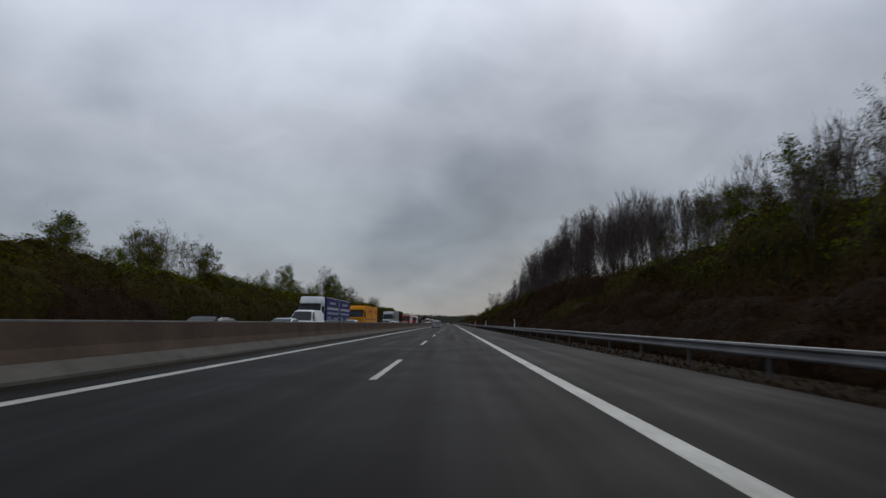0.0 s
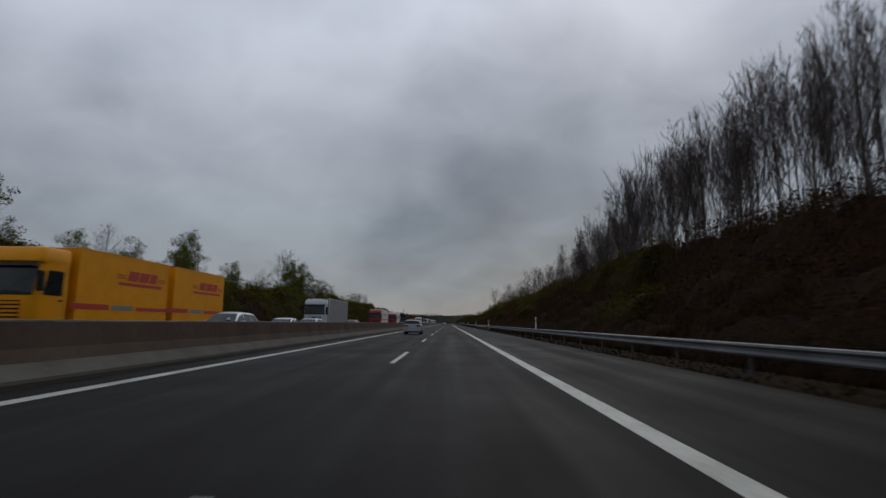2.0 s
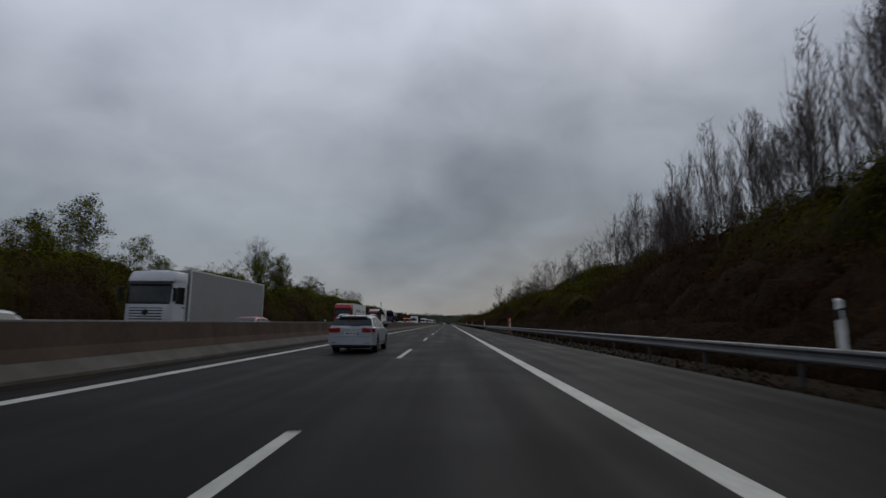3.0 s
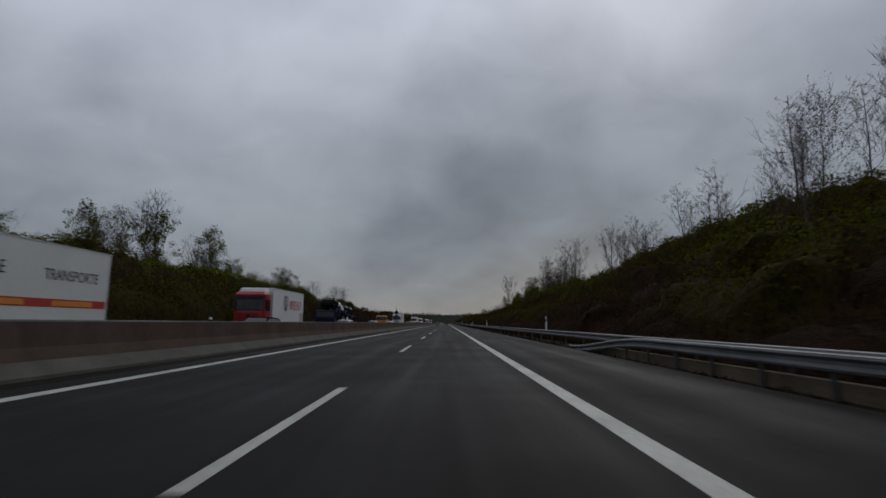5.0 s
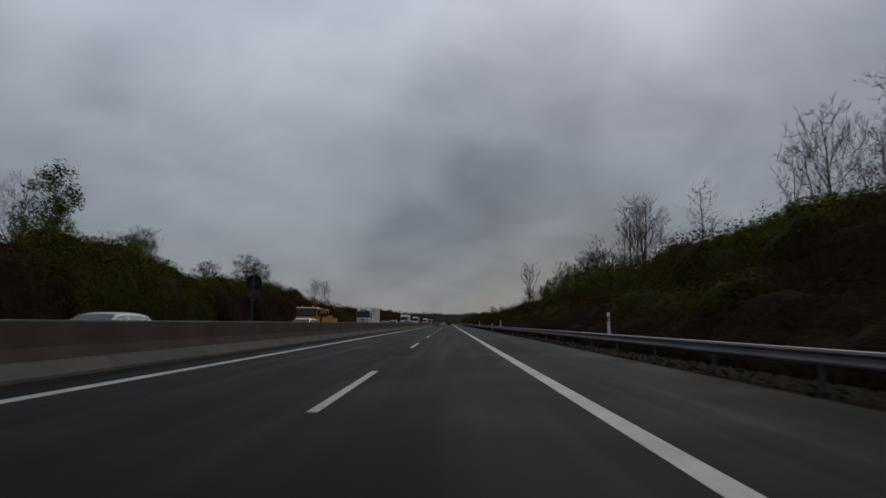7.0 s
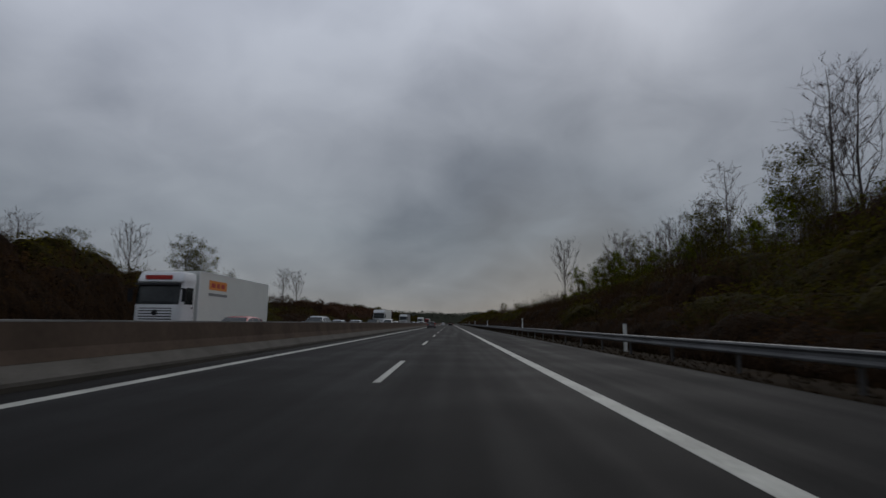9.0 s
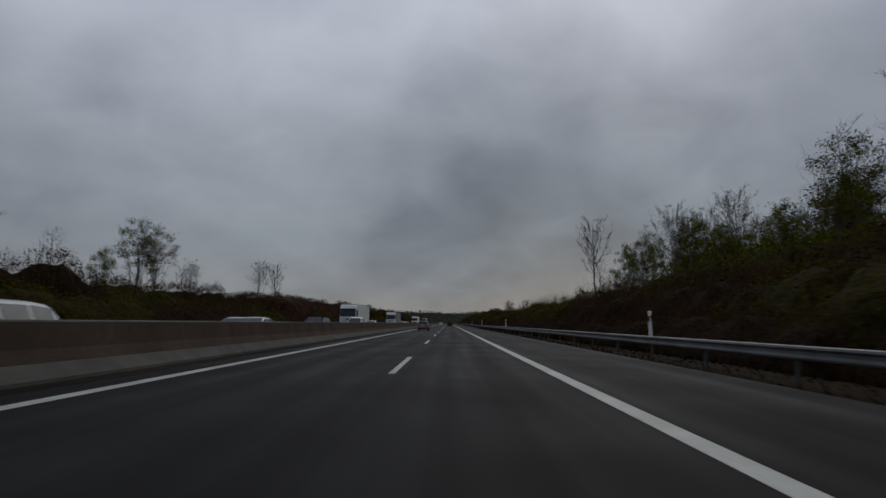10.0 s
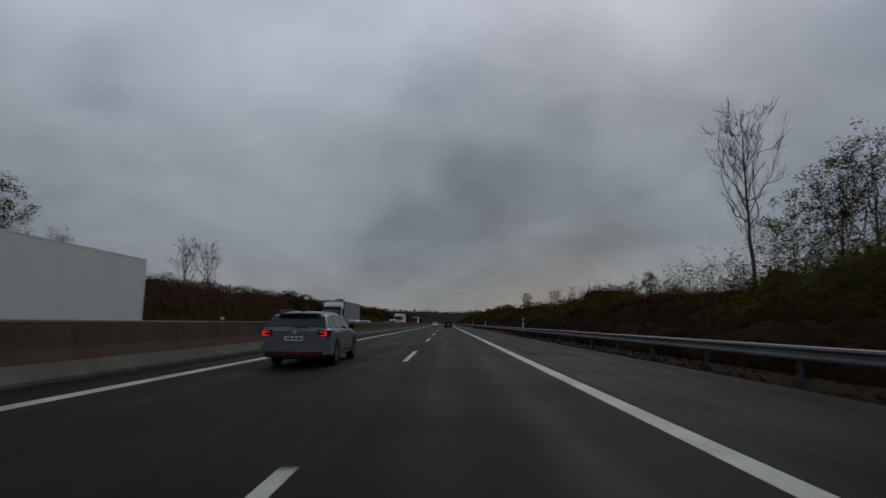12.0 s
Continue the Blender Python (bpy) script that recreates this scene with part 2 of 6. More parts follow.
def box_bm(x0, x1, y0, y1, z0, z1, bm=None):
    bm = bm or bmesh.new()
    v = [bm.verts.new((x, y, z)) for z in (z0, z1) for x, y in ((x0, y0), (x1, y0), (x1, y1), (x0, y1))]
    for f in ((0, 3, 2, 1), (4, 5, 6, 7), (0, 1, 5, 4), (1, 2, 6, 5), (2, 3, 7, 6), (3, 0, 4, 7)):
        bm.faces.new([v[i] for i in f])
    return bm


def extrude_profile(profile, y0, y1, steps=1, closed=True):
    """A cross-section of (x, z), swept along y."""
    n = len(profile)
    verts = [(x, y0 + (y1 - y0) * i / steps, z) for i in range(steps + 1) for x, z in profile]
    faces = []
    for i in range(steps):
        for j in range(n if closed else n - 1):
            k = (j + 1) % n
            faces.append((i * n + j, i * n + k, (i + 1) * n + k, (i + 1) * n + j))
    if closed:
        faces.append(tuple(range(n - 1, -1, -1)))
        faces.append(tuple(range(steps * n, steps * n + n)))
    return verts, faces


def cyl_bm(r, depth, segs, axis="X", bm=None, at=(0, 0, 0), r2=None):
    bm = bm or bmesh.new()
    turn = {"X": Matrix.Rotation(radians(90), 4, "Y"), "Y": Matrix.Rotation(radians(90), 4, "X"), "Z": Matrix.Identity(4)}[axis]
    bmesh.ops.create_cone(bm, cap_ends=True, segments=segs, radius1=r, radius2=r if r2 is None else r2, depth=depth, matrix=Matrix.Translation(at) @ turn)
    return bm


# ---- ground ----
def smooth01(v):
    v = min(1, max(0, v))
    return v * v * (3 - 2 * v)


def bank_right(y):
    return 3.6 - 1.4 * smooth01((y - 130) / 90) - 1.4 * smooth01((y - 330) / 120)


def bank_left(y):
    return 1.4 - 0.6 * smooth01((y - 60) / 120)


def ground_z(x, y):
    """The lie of the land: road cutting with a grassy verge, banks on both sides, level fields beyond."""
    rough = 0.25 * noise.noise((x * 0.09, y * 0.05, 3.0))
    if x > 8.0:
        z = -0.02 - 0.22 * smooth01((x - 9.5) / 2.5) + (bank_right(y) + 0.22) * smooth01((x - 12.5) / 9.5)
        return z + rough * smooth01((x - 11) / 6)
    if x < -20.3:
        u = -20.3 - x
        return -0.03 + bank_left(y) * smooth01((u - 1.5) / 8) + rough * smooth01((u - 1) / 6)
    return -0.12


def build_ground():
    xs = [-4000, -1500, -600, -250, -120, -70, -50, -40, -34, -30, -27, -24.5, -22.5, -21, -20.35, -20.2, -7, 7.9, 8.02, 8.6, 9.2, 9.8, 10.5, 11.5, 12.5, 13.5, 15, 16.5, 18, 20, 22, 25, 30, 40, 55, 80, 130, 260, 600, 1500, 4000]
    ys = [-400, -150] + list(range(-60, 560, 6)) + list(range(560, 900, 20)) + [950, 1100, 1300, 1700, 2400, 3400, 4600]
    verts = [(x, y, ground_z(x, y)) for y in ys for x in xs]
    n = len(xs)
    faces = [(j * n + i, j * n + i + 1, (j + 1) * n + i + 1, (j + 1) * n + i) for j in range(len(ys) - 1) for i in range(n - 1)]
    tagged(new("ground", mesh_of("ground", verts, faces, GRASS, True)), "rough grass and brown soil on verges and banks", "ground", kind="structure")


build_ground()

ROAD_Y0, ROAD_Y1 = -60, 1500


def slab(name, x0, x1, material, label, z=0.0):
    v, f = extrude_profile([(x0, z - 0.16), (x1, z - 0.16), (x1, z), (x0, z)], ROAD_Y0, ROAD_Y1, 26)
    return tagged(new(name, mesh_of(name, v, f, material)), label, "road", kind="structure")


road = slab("road", -6.3, 4.35, ASPHALT, "damp dark asphalt carriageway with white lane markings")
slab("road_hard_shoulder", 4.35, 8.0, SHOULDER, "grey asphalt hard shoulder beside the motorway", -0.004)
road_opposite = slab("road_opposite", -20.3, -7.3, ASPHALT, "damp asphalt carriageway beyond the median barrier")



def road_gutter():
    """Washed-up dirt along the barrier foot, with a ragged edge on the asphalt."""
    verts, faces, y = [], [], ROAD_Y0
    while y < ROAD_Y1:
        edge = -5.66 + 0.10 * noise.noise((y * 0.35, 1.0, 0.0)) + 0.10 * noise.noise((y * 1.6, 7.0, 0.0))
        verts += [(-6.30, y, -0.05), (-6.30, y, 0.02), (-6.0, y, 0.016 + 0.008 * noise.noise((y * 2.1, 3.0, 0.0))), (edge, y, 0.005), (edge + 0.02, y, -0.05)]
        y += 0.45 if y < 480 else 6.0
    n = len(verts) // 5
    for j in range(n - 1):
        for i in range(4):
            faces.append((j * 5 + i, j * 5 + i + 1, j * 5 + 6 + i, j * 5 + 5 + i))
    return tagged(new("road_gutter", mesh_of("road_gutter", verts, faces, GUTTER)), "dark strip of wet dirt along the barrier foot", "road", kind="structure")


road_gutter()

# edge lines, 0.30 m wide, cut into stretches; lane dashes 6 m long every 18 m
LEFT_LINE, RIGHT_LINE = -4.70, 3.90


def plate(w, l, h=0.004):
    v, f = extrude_profile([(-w / 2, 0), (w / 2, 0), (w / 2 - 0.004, h), (-w / 2 + 0.004, h)], 0, l)
    return mesh_of("marking", v, f, MARKING)


edge_mesh = plate(0.30, 52.0)
for x in (LEFT_LINE, RIGHT_LINE):
    for i in range(30):
        child("edge_line", edge_mesh, road, "", pose(x, ROAD_Y0 + 52.0 * i, 0.0005))
dash_mesh = plate(0.16, 6.0)
for i in range(-3, 60):
    child("lane_dash", dash_mesh, road, "", pose(0, 11.18 + 18 * i, 0.0005))

# ---- median barrier: pale sloped toe, brown-grey stem ----
barrier = thing("concrete_barrier", "weathered brown-grey concrete median barrier with pale toe", "barrier", kind="structure")
BX = -6.95
v, f = extrude_profile([(BX - 0.38, 0.36), (BX + 0.38, 0.36), (BX + 0.24, 0.62), (BX + 0.15, 1.17), (BX + 0.13, 1.19), (BX - 0.13, 1.19), (BX - 0.15, 1.17), (BX - 0.24, 0.62)], -60, 0, 1)
stem_mesh = mesh_of("stem", [(x - BX, y + 60, z) for x, y, z in v], f, CONCRETE)
v, f = extrude_profile([(-0.80, -0.05), (0.80, -0.05), (0.78, 0.09), (0.40, 0.355), (-0.40, 0.355), (-0.78, 0.09)], 0, 60, 1)
toe_mesh = mesh_of("toe", v, f, CONCRETE_TOE)
# thin band, paler than the stem, around the barrier top
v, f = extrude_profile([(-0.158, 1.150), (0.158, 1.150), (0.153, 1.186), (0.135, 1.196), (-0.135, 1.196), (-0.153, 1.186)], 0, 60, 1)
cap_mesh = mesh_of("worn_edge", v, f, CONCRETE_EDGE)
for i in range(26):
    child("worn_edge", cap_mesh, barrier, "pale strip along the top", pose(BX, -60 + 60 * i, 0))
    child("stem", stem_mesh, barrier, "", pose(BX, -60 + 60 * i, 0))
    child("toe", toe_mesh, barrier, "", pose(BX, -60 + 60 * i, 0))

# ---- guardrail on the verge: W-beams of 4 m on sigma posts ----
RAIL_X = 8.75


def w_beam(length):
    prof = [(0.0, 0.78), (0.06, 0.76), (0.075, 0.715), (0.01, 0.655), (0.01, 0.595), (0.075, 0.535), (0.06, 0.49), (0.0, 0.47)]
    prof = [(-x, z) for x, z in prof]
    back = [(x + 0.006, z) for x, z in reversed(prof)]
    v, f = extrude_profile(prof + back, 0, length)
    return mesh_of("beam", v, f, GALV)


beam_mesh = w_beam(4.04)
post_bm = box_bm(0.03, 0.09, -0.05, 0.05, -0.5, 0.74)
box_bm(0.0, 0.03, -0.08, 0.08, 0.52, 0.72, post_bm)
post_mesh = bpy.data.meshes.new("post")
post_bm.to_mesh(post_mesh); post_bm.free()
post_mesh.materials.append(GALV_DARK)
guardrail = thing("guardrail", "galvanised steel W-beam guardrail along the grass verge", "guardrail", kind="structure")
for i in range(160):
    child("beam", beam_mesh, guardrail, "", pose(RAIL_X, -24 + 4 * i, 0))
    child("post", post_mesh, guardrail, "", pose(RAIL_X, -24 + 4 * i + 0.1, 0))
child("beam", w_beam(860), guardrail, "", pose(RAIL_X, 616.1, 0))

# ---- delineator posts every 50 m behind the rail ----


def delineator():
    ob = thing("delineator_post", "white plastic delineator post with black band on the guardrail", "road post", "delineators along the verge")
    bm = bmesh.new()
    pts = [(-0.06, -0.05), (0.06, -0.05), (0.045, 0.05), (-0.045, 0.05)]
    low = [bm.verts.new((x, y, 0)) for x, y in pts]
    top = [bm.verts.new((x * 0.85, y * 0.85, 0.92 + (0.04 if y > 0 else 0))) for x, y in pts]
    bm.faces.new(low[::-1]); bm.faces.new(top)
    for i in range(4):
        bm.faces.new((low[i], low[(i + 1) % 4], top[(i + 1) % 4], top[i]))
    part("body", bm, WHITE_PLASTIC, ob, bevel=0.012)
    bm = bmesh.new()
    pts = [(-0.0585, -0.049), (0.0585, -0.049), (0.045, 0.049), (-0.045, 0.049)]
    a = [bm.verts.new((x, y, 0.56 + (0.05 if x > 0 else 0))) for x, y in pts]
    b = [bm.verts.new((x * 0.98, y, 0.75 + (0.05 if x > 0 else 0))) for x, y in pts]
    for i in range(4):
        bm.faces.new((a[i], a[(i + 1) % 4], b[(i + 1) % 4], b[i]))
    bm.faces.new(a[::-1]); bm.faces.new(b)
    part("band", bm, BLACK_PLASTIC, ob, "slanted black band")
    bm = box_bm(-0.02, 0.02, -0.056, -0.044, 0.60, 0.74)
    part("reflector", bm, WHITE_PLASTIC, ob)
    return ob


POST_X, POST_FOOT = 8.87, 0.74
first_post = delineator()
first_post.matrix_basis = pose(POST_X, 60.5, POST_FOOT)
for y in [111.0, 162.8, 206.4, 261.4, 310.6, 360.4, 410.0, 460.8, 510.8, 560.8, 610.8]:
    copy_thing(first_post, pose(POST_X, y, POST_FOOT))


# ---- plants ----
class Tubes:
    """Gathers tapered tubes and leaf blades into one mesh each."""

    def __init__(self):
        self.v, self.f, self.lv, self.lf, self.ln = [], [], [], [], []

    def tube(self, pts, radii, sides):
        base = len(self.v)
        for i, p in enumerate(pts):
            d = (pts[min(i + 1, len(pts) - 1)] - pts[max(i - 1, 0)]).normalized()
            a = d.orthogonal().normalized()
            b = d.cross(a)
            for s in range(sides):
                w = 2 * math.pi * s / sides
                self.v.append(p + (a * math.cos(w) + b * math.sin(w)) * radii[i])
        for i in range(len(pts) - 1):
            for s in range(sides):
                q = (s + 1) % sides
                self.f.append((base + i * sides + s, base + i * sides + q, base + (i + 1) * sides + q, base + (i + 1) * sides + s))

    def ribbon(self, a, b, width, rnd):
        """A flat tapering twig."""
        side = (b - a).cross(Vector((rnd.gauss(0, 1), rnd.gauss(0, 1), rnd.gauss(0, 1)))).normalized() * width
        n = len(self.v)
        self.v += [a - side, a + side, b]
        self.f.append((n, n + 1, n + 2))

    def leaf(self, p, size, rnd, out=None):
        """A leaf blade; out is the way the foliage surface faces there."""
        a = Vector((rnd.gauss(0, 1), rnd.gauss(0, 1), rnd.gauss(0, 0.6))).normalized() * size
        b = a.orthogonal().normalized()
        b.rotate(Matrix.Rotation(rnd.uniform(0, 6.28), 3, a.normalized()))
        b *= size * rnd.uniform(0.45, 0.75)
        n = len(self.lv)
        tri = [p - a * 0.5 + b * 0.3, p + a * 0.6, p - a * 0.3 - b * 0.7]
        if out is not None:
            face = (tri[1] - tri[0]).cross(tri[2] - tri[0])
            if face.dot(out) < 0:
                tri[1], tri[2] = tri[2], tri[1]
                face.negate()
            self.ln += [(out + face.normalized() * 0.45).normalized()] * 3
        self.lv += tri
        self.lf.append((n, n + 1, n + 2))


def leaf_mesh(name, tubes, material):
    """Leaves shaded softly as one mass, by the way the foliage faces."""
    me = mesh_of(name, tubes.lv, tubes.lf, material, True)
    if tubes.ln:
        me.normals_split_custom_set_from_vertices(tubes.ln)
    return me


def bent(start, way, length, segs, wobble, lift, rnd):
    pts, d = [start], way.normalized()
    for _ in range(segs):
        d = (d + Vector((rnd.gauss(0, wobble), rnd.gauss(0, wobble), rnd.gauss(0, wobble) + lift))).normalized()
        pts.append(pts[-1] + d * length / segs)
    return pts


def grow_tree(seed, high, girth, crown_from, reach, limbs, twigs, sprigs, leaves=0, leaf_size=0.16, forked=False, rise=(0.30, 0.98), top=0.80, unruly=0.6, clump=0.062):
    """Meshes of one broadleaf tree: the trunk with its limbs, the twigs, the leaves."""
    rnd = random.Random(seed)
    wood, fine = Tubes(), Tubes()
    stem = high * top
    trunk = [Vector((0, 0, -0.4))]
    for i in range(1, 11):
        trunk.append(Vector((trunk[-1].x + rnd.gauss(0, 0.010) * high * 0.5, trunk[-1].y + rnd.gauss(0, 0.010) * high * 0.5, stem * i / 10)))
    rad = [girth * (1.25 if i == 0 else 1) * (1 - 0.90 * (i / 10) ** 1.1) for i in range(11)]
    wood.tube(trunk, rad, 7)
    stems = [(trunk, rad, crown_from, limbs)]
    if forked:
        p = trunk[4]
        second = [p] + [p + Vector((high * 0.05 * k ** 0.7, high * 0.015 * k, high * 0.078 * k)) for k in range(1, 6)]
        r2 = [rad[4] * 0.8 * (1 - 0.16 * k) for k in range(6)]
        wood.tube(second, r2, 6)
        stems.append((second, r2, 0.25, limbs // 2))
    foot = crown_from * stem
    middle = foot + (high - foot) * 0.52
    for line, rads, lo, count in stems:
        n = len(line) - 1
        for i in range(count):
            t = lo + (0.985 - lo) * (i + rnd.random() * 0.8) / count
            k = min(n - 1, int(t * n))
            p = line[k].lerp(line[k + 1], t * n - k)
            az = 2.4 * i + rnd.gauss(0, 0.5)
            # the limb ends inside a rounded, uneven crown
            ze = p.z + (high - p.z) * rnd.uniform(*rise)
            u = (ze - middle) / (high - middle if ze > middle else middle - foot + 0.25 * high)
            out = reach * 1.25 * high * math.sqrt(max(0.02, 1 - u * u)) * rnd.uniform(0.45, 1.12)
            tip = Vector((line[-1].x * 0.5 + math.cos(az) * out, line[-1].y * 0.5 + math.sin(az) * out, ze))
            knee = p.lerp(tip, 0.5) + Vector((math.cos(az) * out * 0.16, math.sin(az) * out * 0.16, -0.06 * (ze - p.z)))
            limb = []
            for j in range(5):
                w = j / 4
                q = p * (1 - w) ** 2 + knee * 2 * w * (1 - w) + tip * w * w
                limb.append(q + Vector((rnd.gauss(0, 0.012), rnd.gauss(0, 0.012), rnd.gauss(0, 0.01))) * high * (w > 0))
            length = max(0.09 * high, (tip - p).length * 0.8)
            r0 = max(0.025, rads[k] * 0.45)
            wood.tube(limb, [r0 * (1 - 0.2 * j) for j in range(5)], 3)
            if leaves:
                # clumps of foliage along the outer limb
                for at, share in ((0.45, 0.8), (0.72, 1.0), (1.0, 1.0)):
                    k2 = min(3, int(at * 4))
                    ball = limb[k2].lerp(limb[k2 + 1], at * 4 - k2) + Vector((rnd.gauss(0, 0.02), rnd.gauss(0, 0.02), rnd.gauss(0, 0.02))) * high
                    size = high * clump * share * rnd.uniform(0.55, 1.2)
                    for _ in range(int(leaves * (size / (high * clump)) ** 2)):
                        way = Vector((rnd.gauss(0, 1), rnd.gauss(0, 1), rnd.gauss(0, 0.8))).normalized()
                        spot = ball + way * size * rnd.random() ** 0.4
                        face_out = way * 0.6 + (spot - Vector((0, 0, middle))).normalized() * 0.8 + Vector((0, 0, 0.25))
                        fine.leaf(spot, leaf_size * rnd.uniform(0.6, 1.4), rnd, face_out.normalized())
            for _ in range(twigs):
                s = rnd.uniform(0.2, 1.0) * 3.99
                j = int(s)
                q = limb[j].lerp(limb[j + 1], s - j)
                d2 = (limb[j + 1] - limb[j]).normalized() + Vector((rnd.gauss(0, unruly), rnd.gauss(0, unruly), rnd.gauss(0.75 - unruly, unruly * 0.8)))
                twig = bent(q, d2, length * rnd.uniform(0.22, 0.45), 2, unruly / 3, 0.08, rnd)
                fine.ribbon(twig[0], twig[1].lerp(twig[2], 0.4), 0.018, rnd)
                fine.ribbon(twig[1], twig[2], 0.012, rnd)
                for _ in range(sprigs):
                    u = rnd.random()
                    w = twig[1].lerp(twig[2], u) if rnd.random() < 0.6 else twig[0].lerp(twig[1], u)
                    d3 = (twig[2] - twig[1]).normalized() + Vector((rnd.gauss(0, unruly * 1.1), rnd.gauss(0, unruly * 1.1), rnd.gauss(0.7 - unruly, unruly * 0.8)))
                    end = w + d3.normalized() * length * rnd.uniform(0.08, 0.26)
                    fine.ribbon(w, end, 0.010, rnd)
    return wood, fine


def tree_thing(seed, label, leaf=None, group="roadside trees", **kw):
    wood, fine = grow_tree(seed, **kw)
    ob = thing("tree", label, "tree", group)
    child("trunk", mesh_of("trunk", wood.v, wood.f, BARK, True), ob)
    tagged(child("branchwork", mesh_of("branchwork", fine.v, fine.f, TWIG), ob), kind="stuff")
    if fine.lf:
        tagged(child("crown", leaf_mesh("crown", fine, leaf), ob), kind="stuff")
    return ob


BARE = "tall bare grey-brown tree with fine upswept twigs"
THIN = "slender leafless tree in the roadside wood"
FRESH = "tree with thin fresh spring-green foliage"
OLIVE = "tree with sparse olive-brown young foliage"
KINDS = {
    "bare_a": tree_thing(11, BARE, high=20, girth=0.13, crown_from=0.30, reach=0.085, limbs=26, twigs=9, sprigs=6, rise=(0.30, 0.85), top=0.95, unruly=0.3),
    "bare_b": tree_thing(12, THIN, high=20, girth=0.10, crown_from=0.36, reach=0.065, limbs=22, twigs=9, sprigs=6, rise=(0.35, 0.9), top=0.93, unruly=0.28),
    "bare_c": tree_thing(13, BARE, high=20, girth=0.15, crown_from=0.30, reach=0.11, limbs=20, twigs=10, sprigs=6, forked=True, rise=(0.25, 0.9), unruly=0.34),
    "bare_d": tree_thing(19, THIN, high=20, girth=0.09, crown_from=0.45, reach=0.10, limbs=22, twigs=10, sprigs=6, forked=True, rise=(0.4, 0.95), top=0.9, unruly=0.28),
    "wide": tree_thing(14, "large leafless tree with broad open crown", high=20, girth=0.23, crown_from=0.46, reach=0.15, limbs=34, twigs=11, sprigs=7, rise=(0.15, 0.75), top=0.92, unruly=0.40),
    "tall_a": tree_thing(21, BARE, high=20, girth=0.16, crown_from=0.46, reach=0.11, limbs=26, twigs=8, sprigs=6, rise=(0.10, 0.55), top=0.96, unruly=0.5),
    "tall_b": tree_thing(22, THIN, high=20, girth=0.13, crown_from=0.55, reach=0.085, limbs=22, twigs=8, sprigs=6, rise=(0.12, 0.6), top=0.95, unruly=0.5),
    "tall_c": tree_thing(23, BARE, high=20, girth=0.18, crown_from=0.42, reach=0.13, limbs=22, twigs=8, sprigs=6, forked=True, rise=(0.2, 0.8), top=0.9, unruly=0.5),
    "fresh_a": tree_thing(15, FRESH, LEAF_FRESH, high=20, girth=0.24, crown_from=0.16, reach=0.21, limbs=26, twigs=4, sprigs=3, leaves=75, leaf_size=0.29, clump=0.055),
    "fresh_b": tree_thing(16, FRESH, LEAF_FRESH, high=20, girth=0.22, crown_from=0.16, reach=0.15, limbs=24, twigs=4, sprigs=3, leaves=75, leaf_size=0.28, clump=0.05),
    "olive_a": tree_thing(17, OLIVE, LEAF_OLIVE, high=20, girth=0.22, crown_from=0.22, reach=0.17, limbs=26, twigs=6, sprigs=4, leaves=56, leaf_size=0.21, clump=0.055),
    "birch": tree_thing(24, "tall slender tree with drooping veil of fine olive leaves", LEAF_OLIVE, high=20, girth=0.10, crown_from=0.42, reach=0.115, limbs=30, twigs=7, sprigs=6, leaves=46, leaf_size=0.125, rise=(0.15, 0.7), top=0.94, unruly=0.5, clump=0.05),
    "olive_b": tree_thing(18, "tree with dense brownish-olive young foliage", LEAF_OLIVE, high=20, girth=0.25, crown_from=0.20, reach=0.21, limbs=26, twigs=5, sprigs=3, leaves=84, leaf_size=0.24, clump=0.055),
}
used_kind = set()


def plant(kind, x, y, high, turn=0.0, wide=1.0, low=0.0):
    """A tree of that kind and height, rooted in the ground."""
    ob = KINDS[kind]
    s = high / 20
    m = pose(x, y, ground_z(x, y) - low, 2.2 * math.sin(7 * x), 2.2 * math.sin(5 * y + x), turn) @ Matrix.Diagonal((s * wide, s * wide, s, 1))
    if kind not in used_kind:
        used_kind.add(kind)
        ob.matrix_basis = m
        return ob
    return copy_thing(ob, m @ Matrix.Diagonal((1 / ob.scale.x, 1 / ob.scale.y, 1 / ob.scale.z, 1)))


back_wood = tagged(new("background_wood"), "crowded slender leafless trees deep in the roadside wood", "woodland", kind="stuff")
young_wood = tagged(new("young_wood"), "close stand of young trees with thin olive spring foliage", "woodland", kind="stuff")


def plant_stand(wood, kind, x, y, high, turn=0.0, wide=1.0):
    """A tree deep in a wood, one of a crowd that cannot be told apart."""
    s = high / 20
    m = pose(x, y, ground_z(x, y), 2.2 * math.sin(7 * x), 2.2 * math.sin(5 * y + x), turn) @ Matrix.Diagonal((s * wide, s * wide, s, 1))
    for c in KINDS[kind].children:
        child("stand_" + c.name.split(".")[0], c.data, wood, "", m)


rnd = random.Random(5)
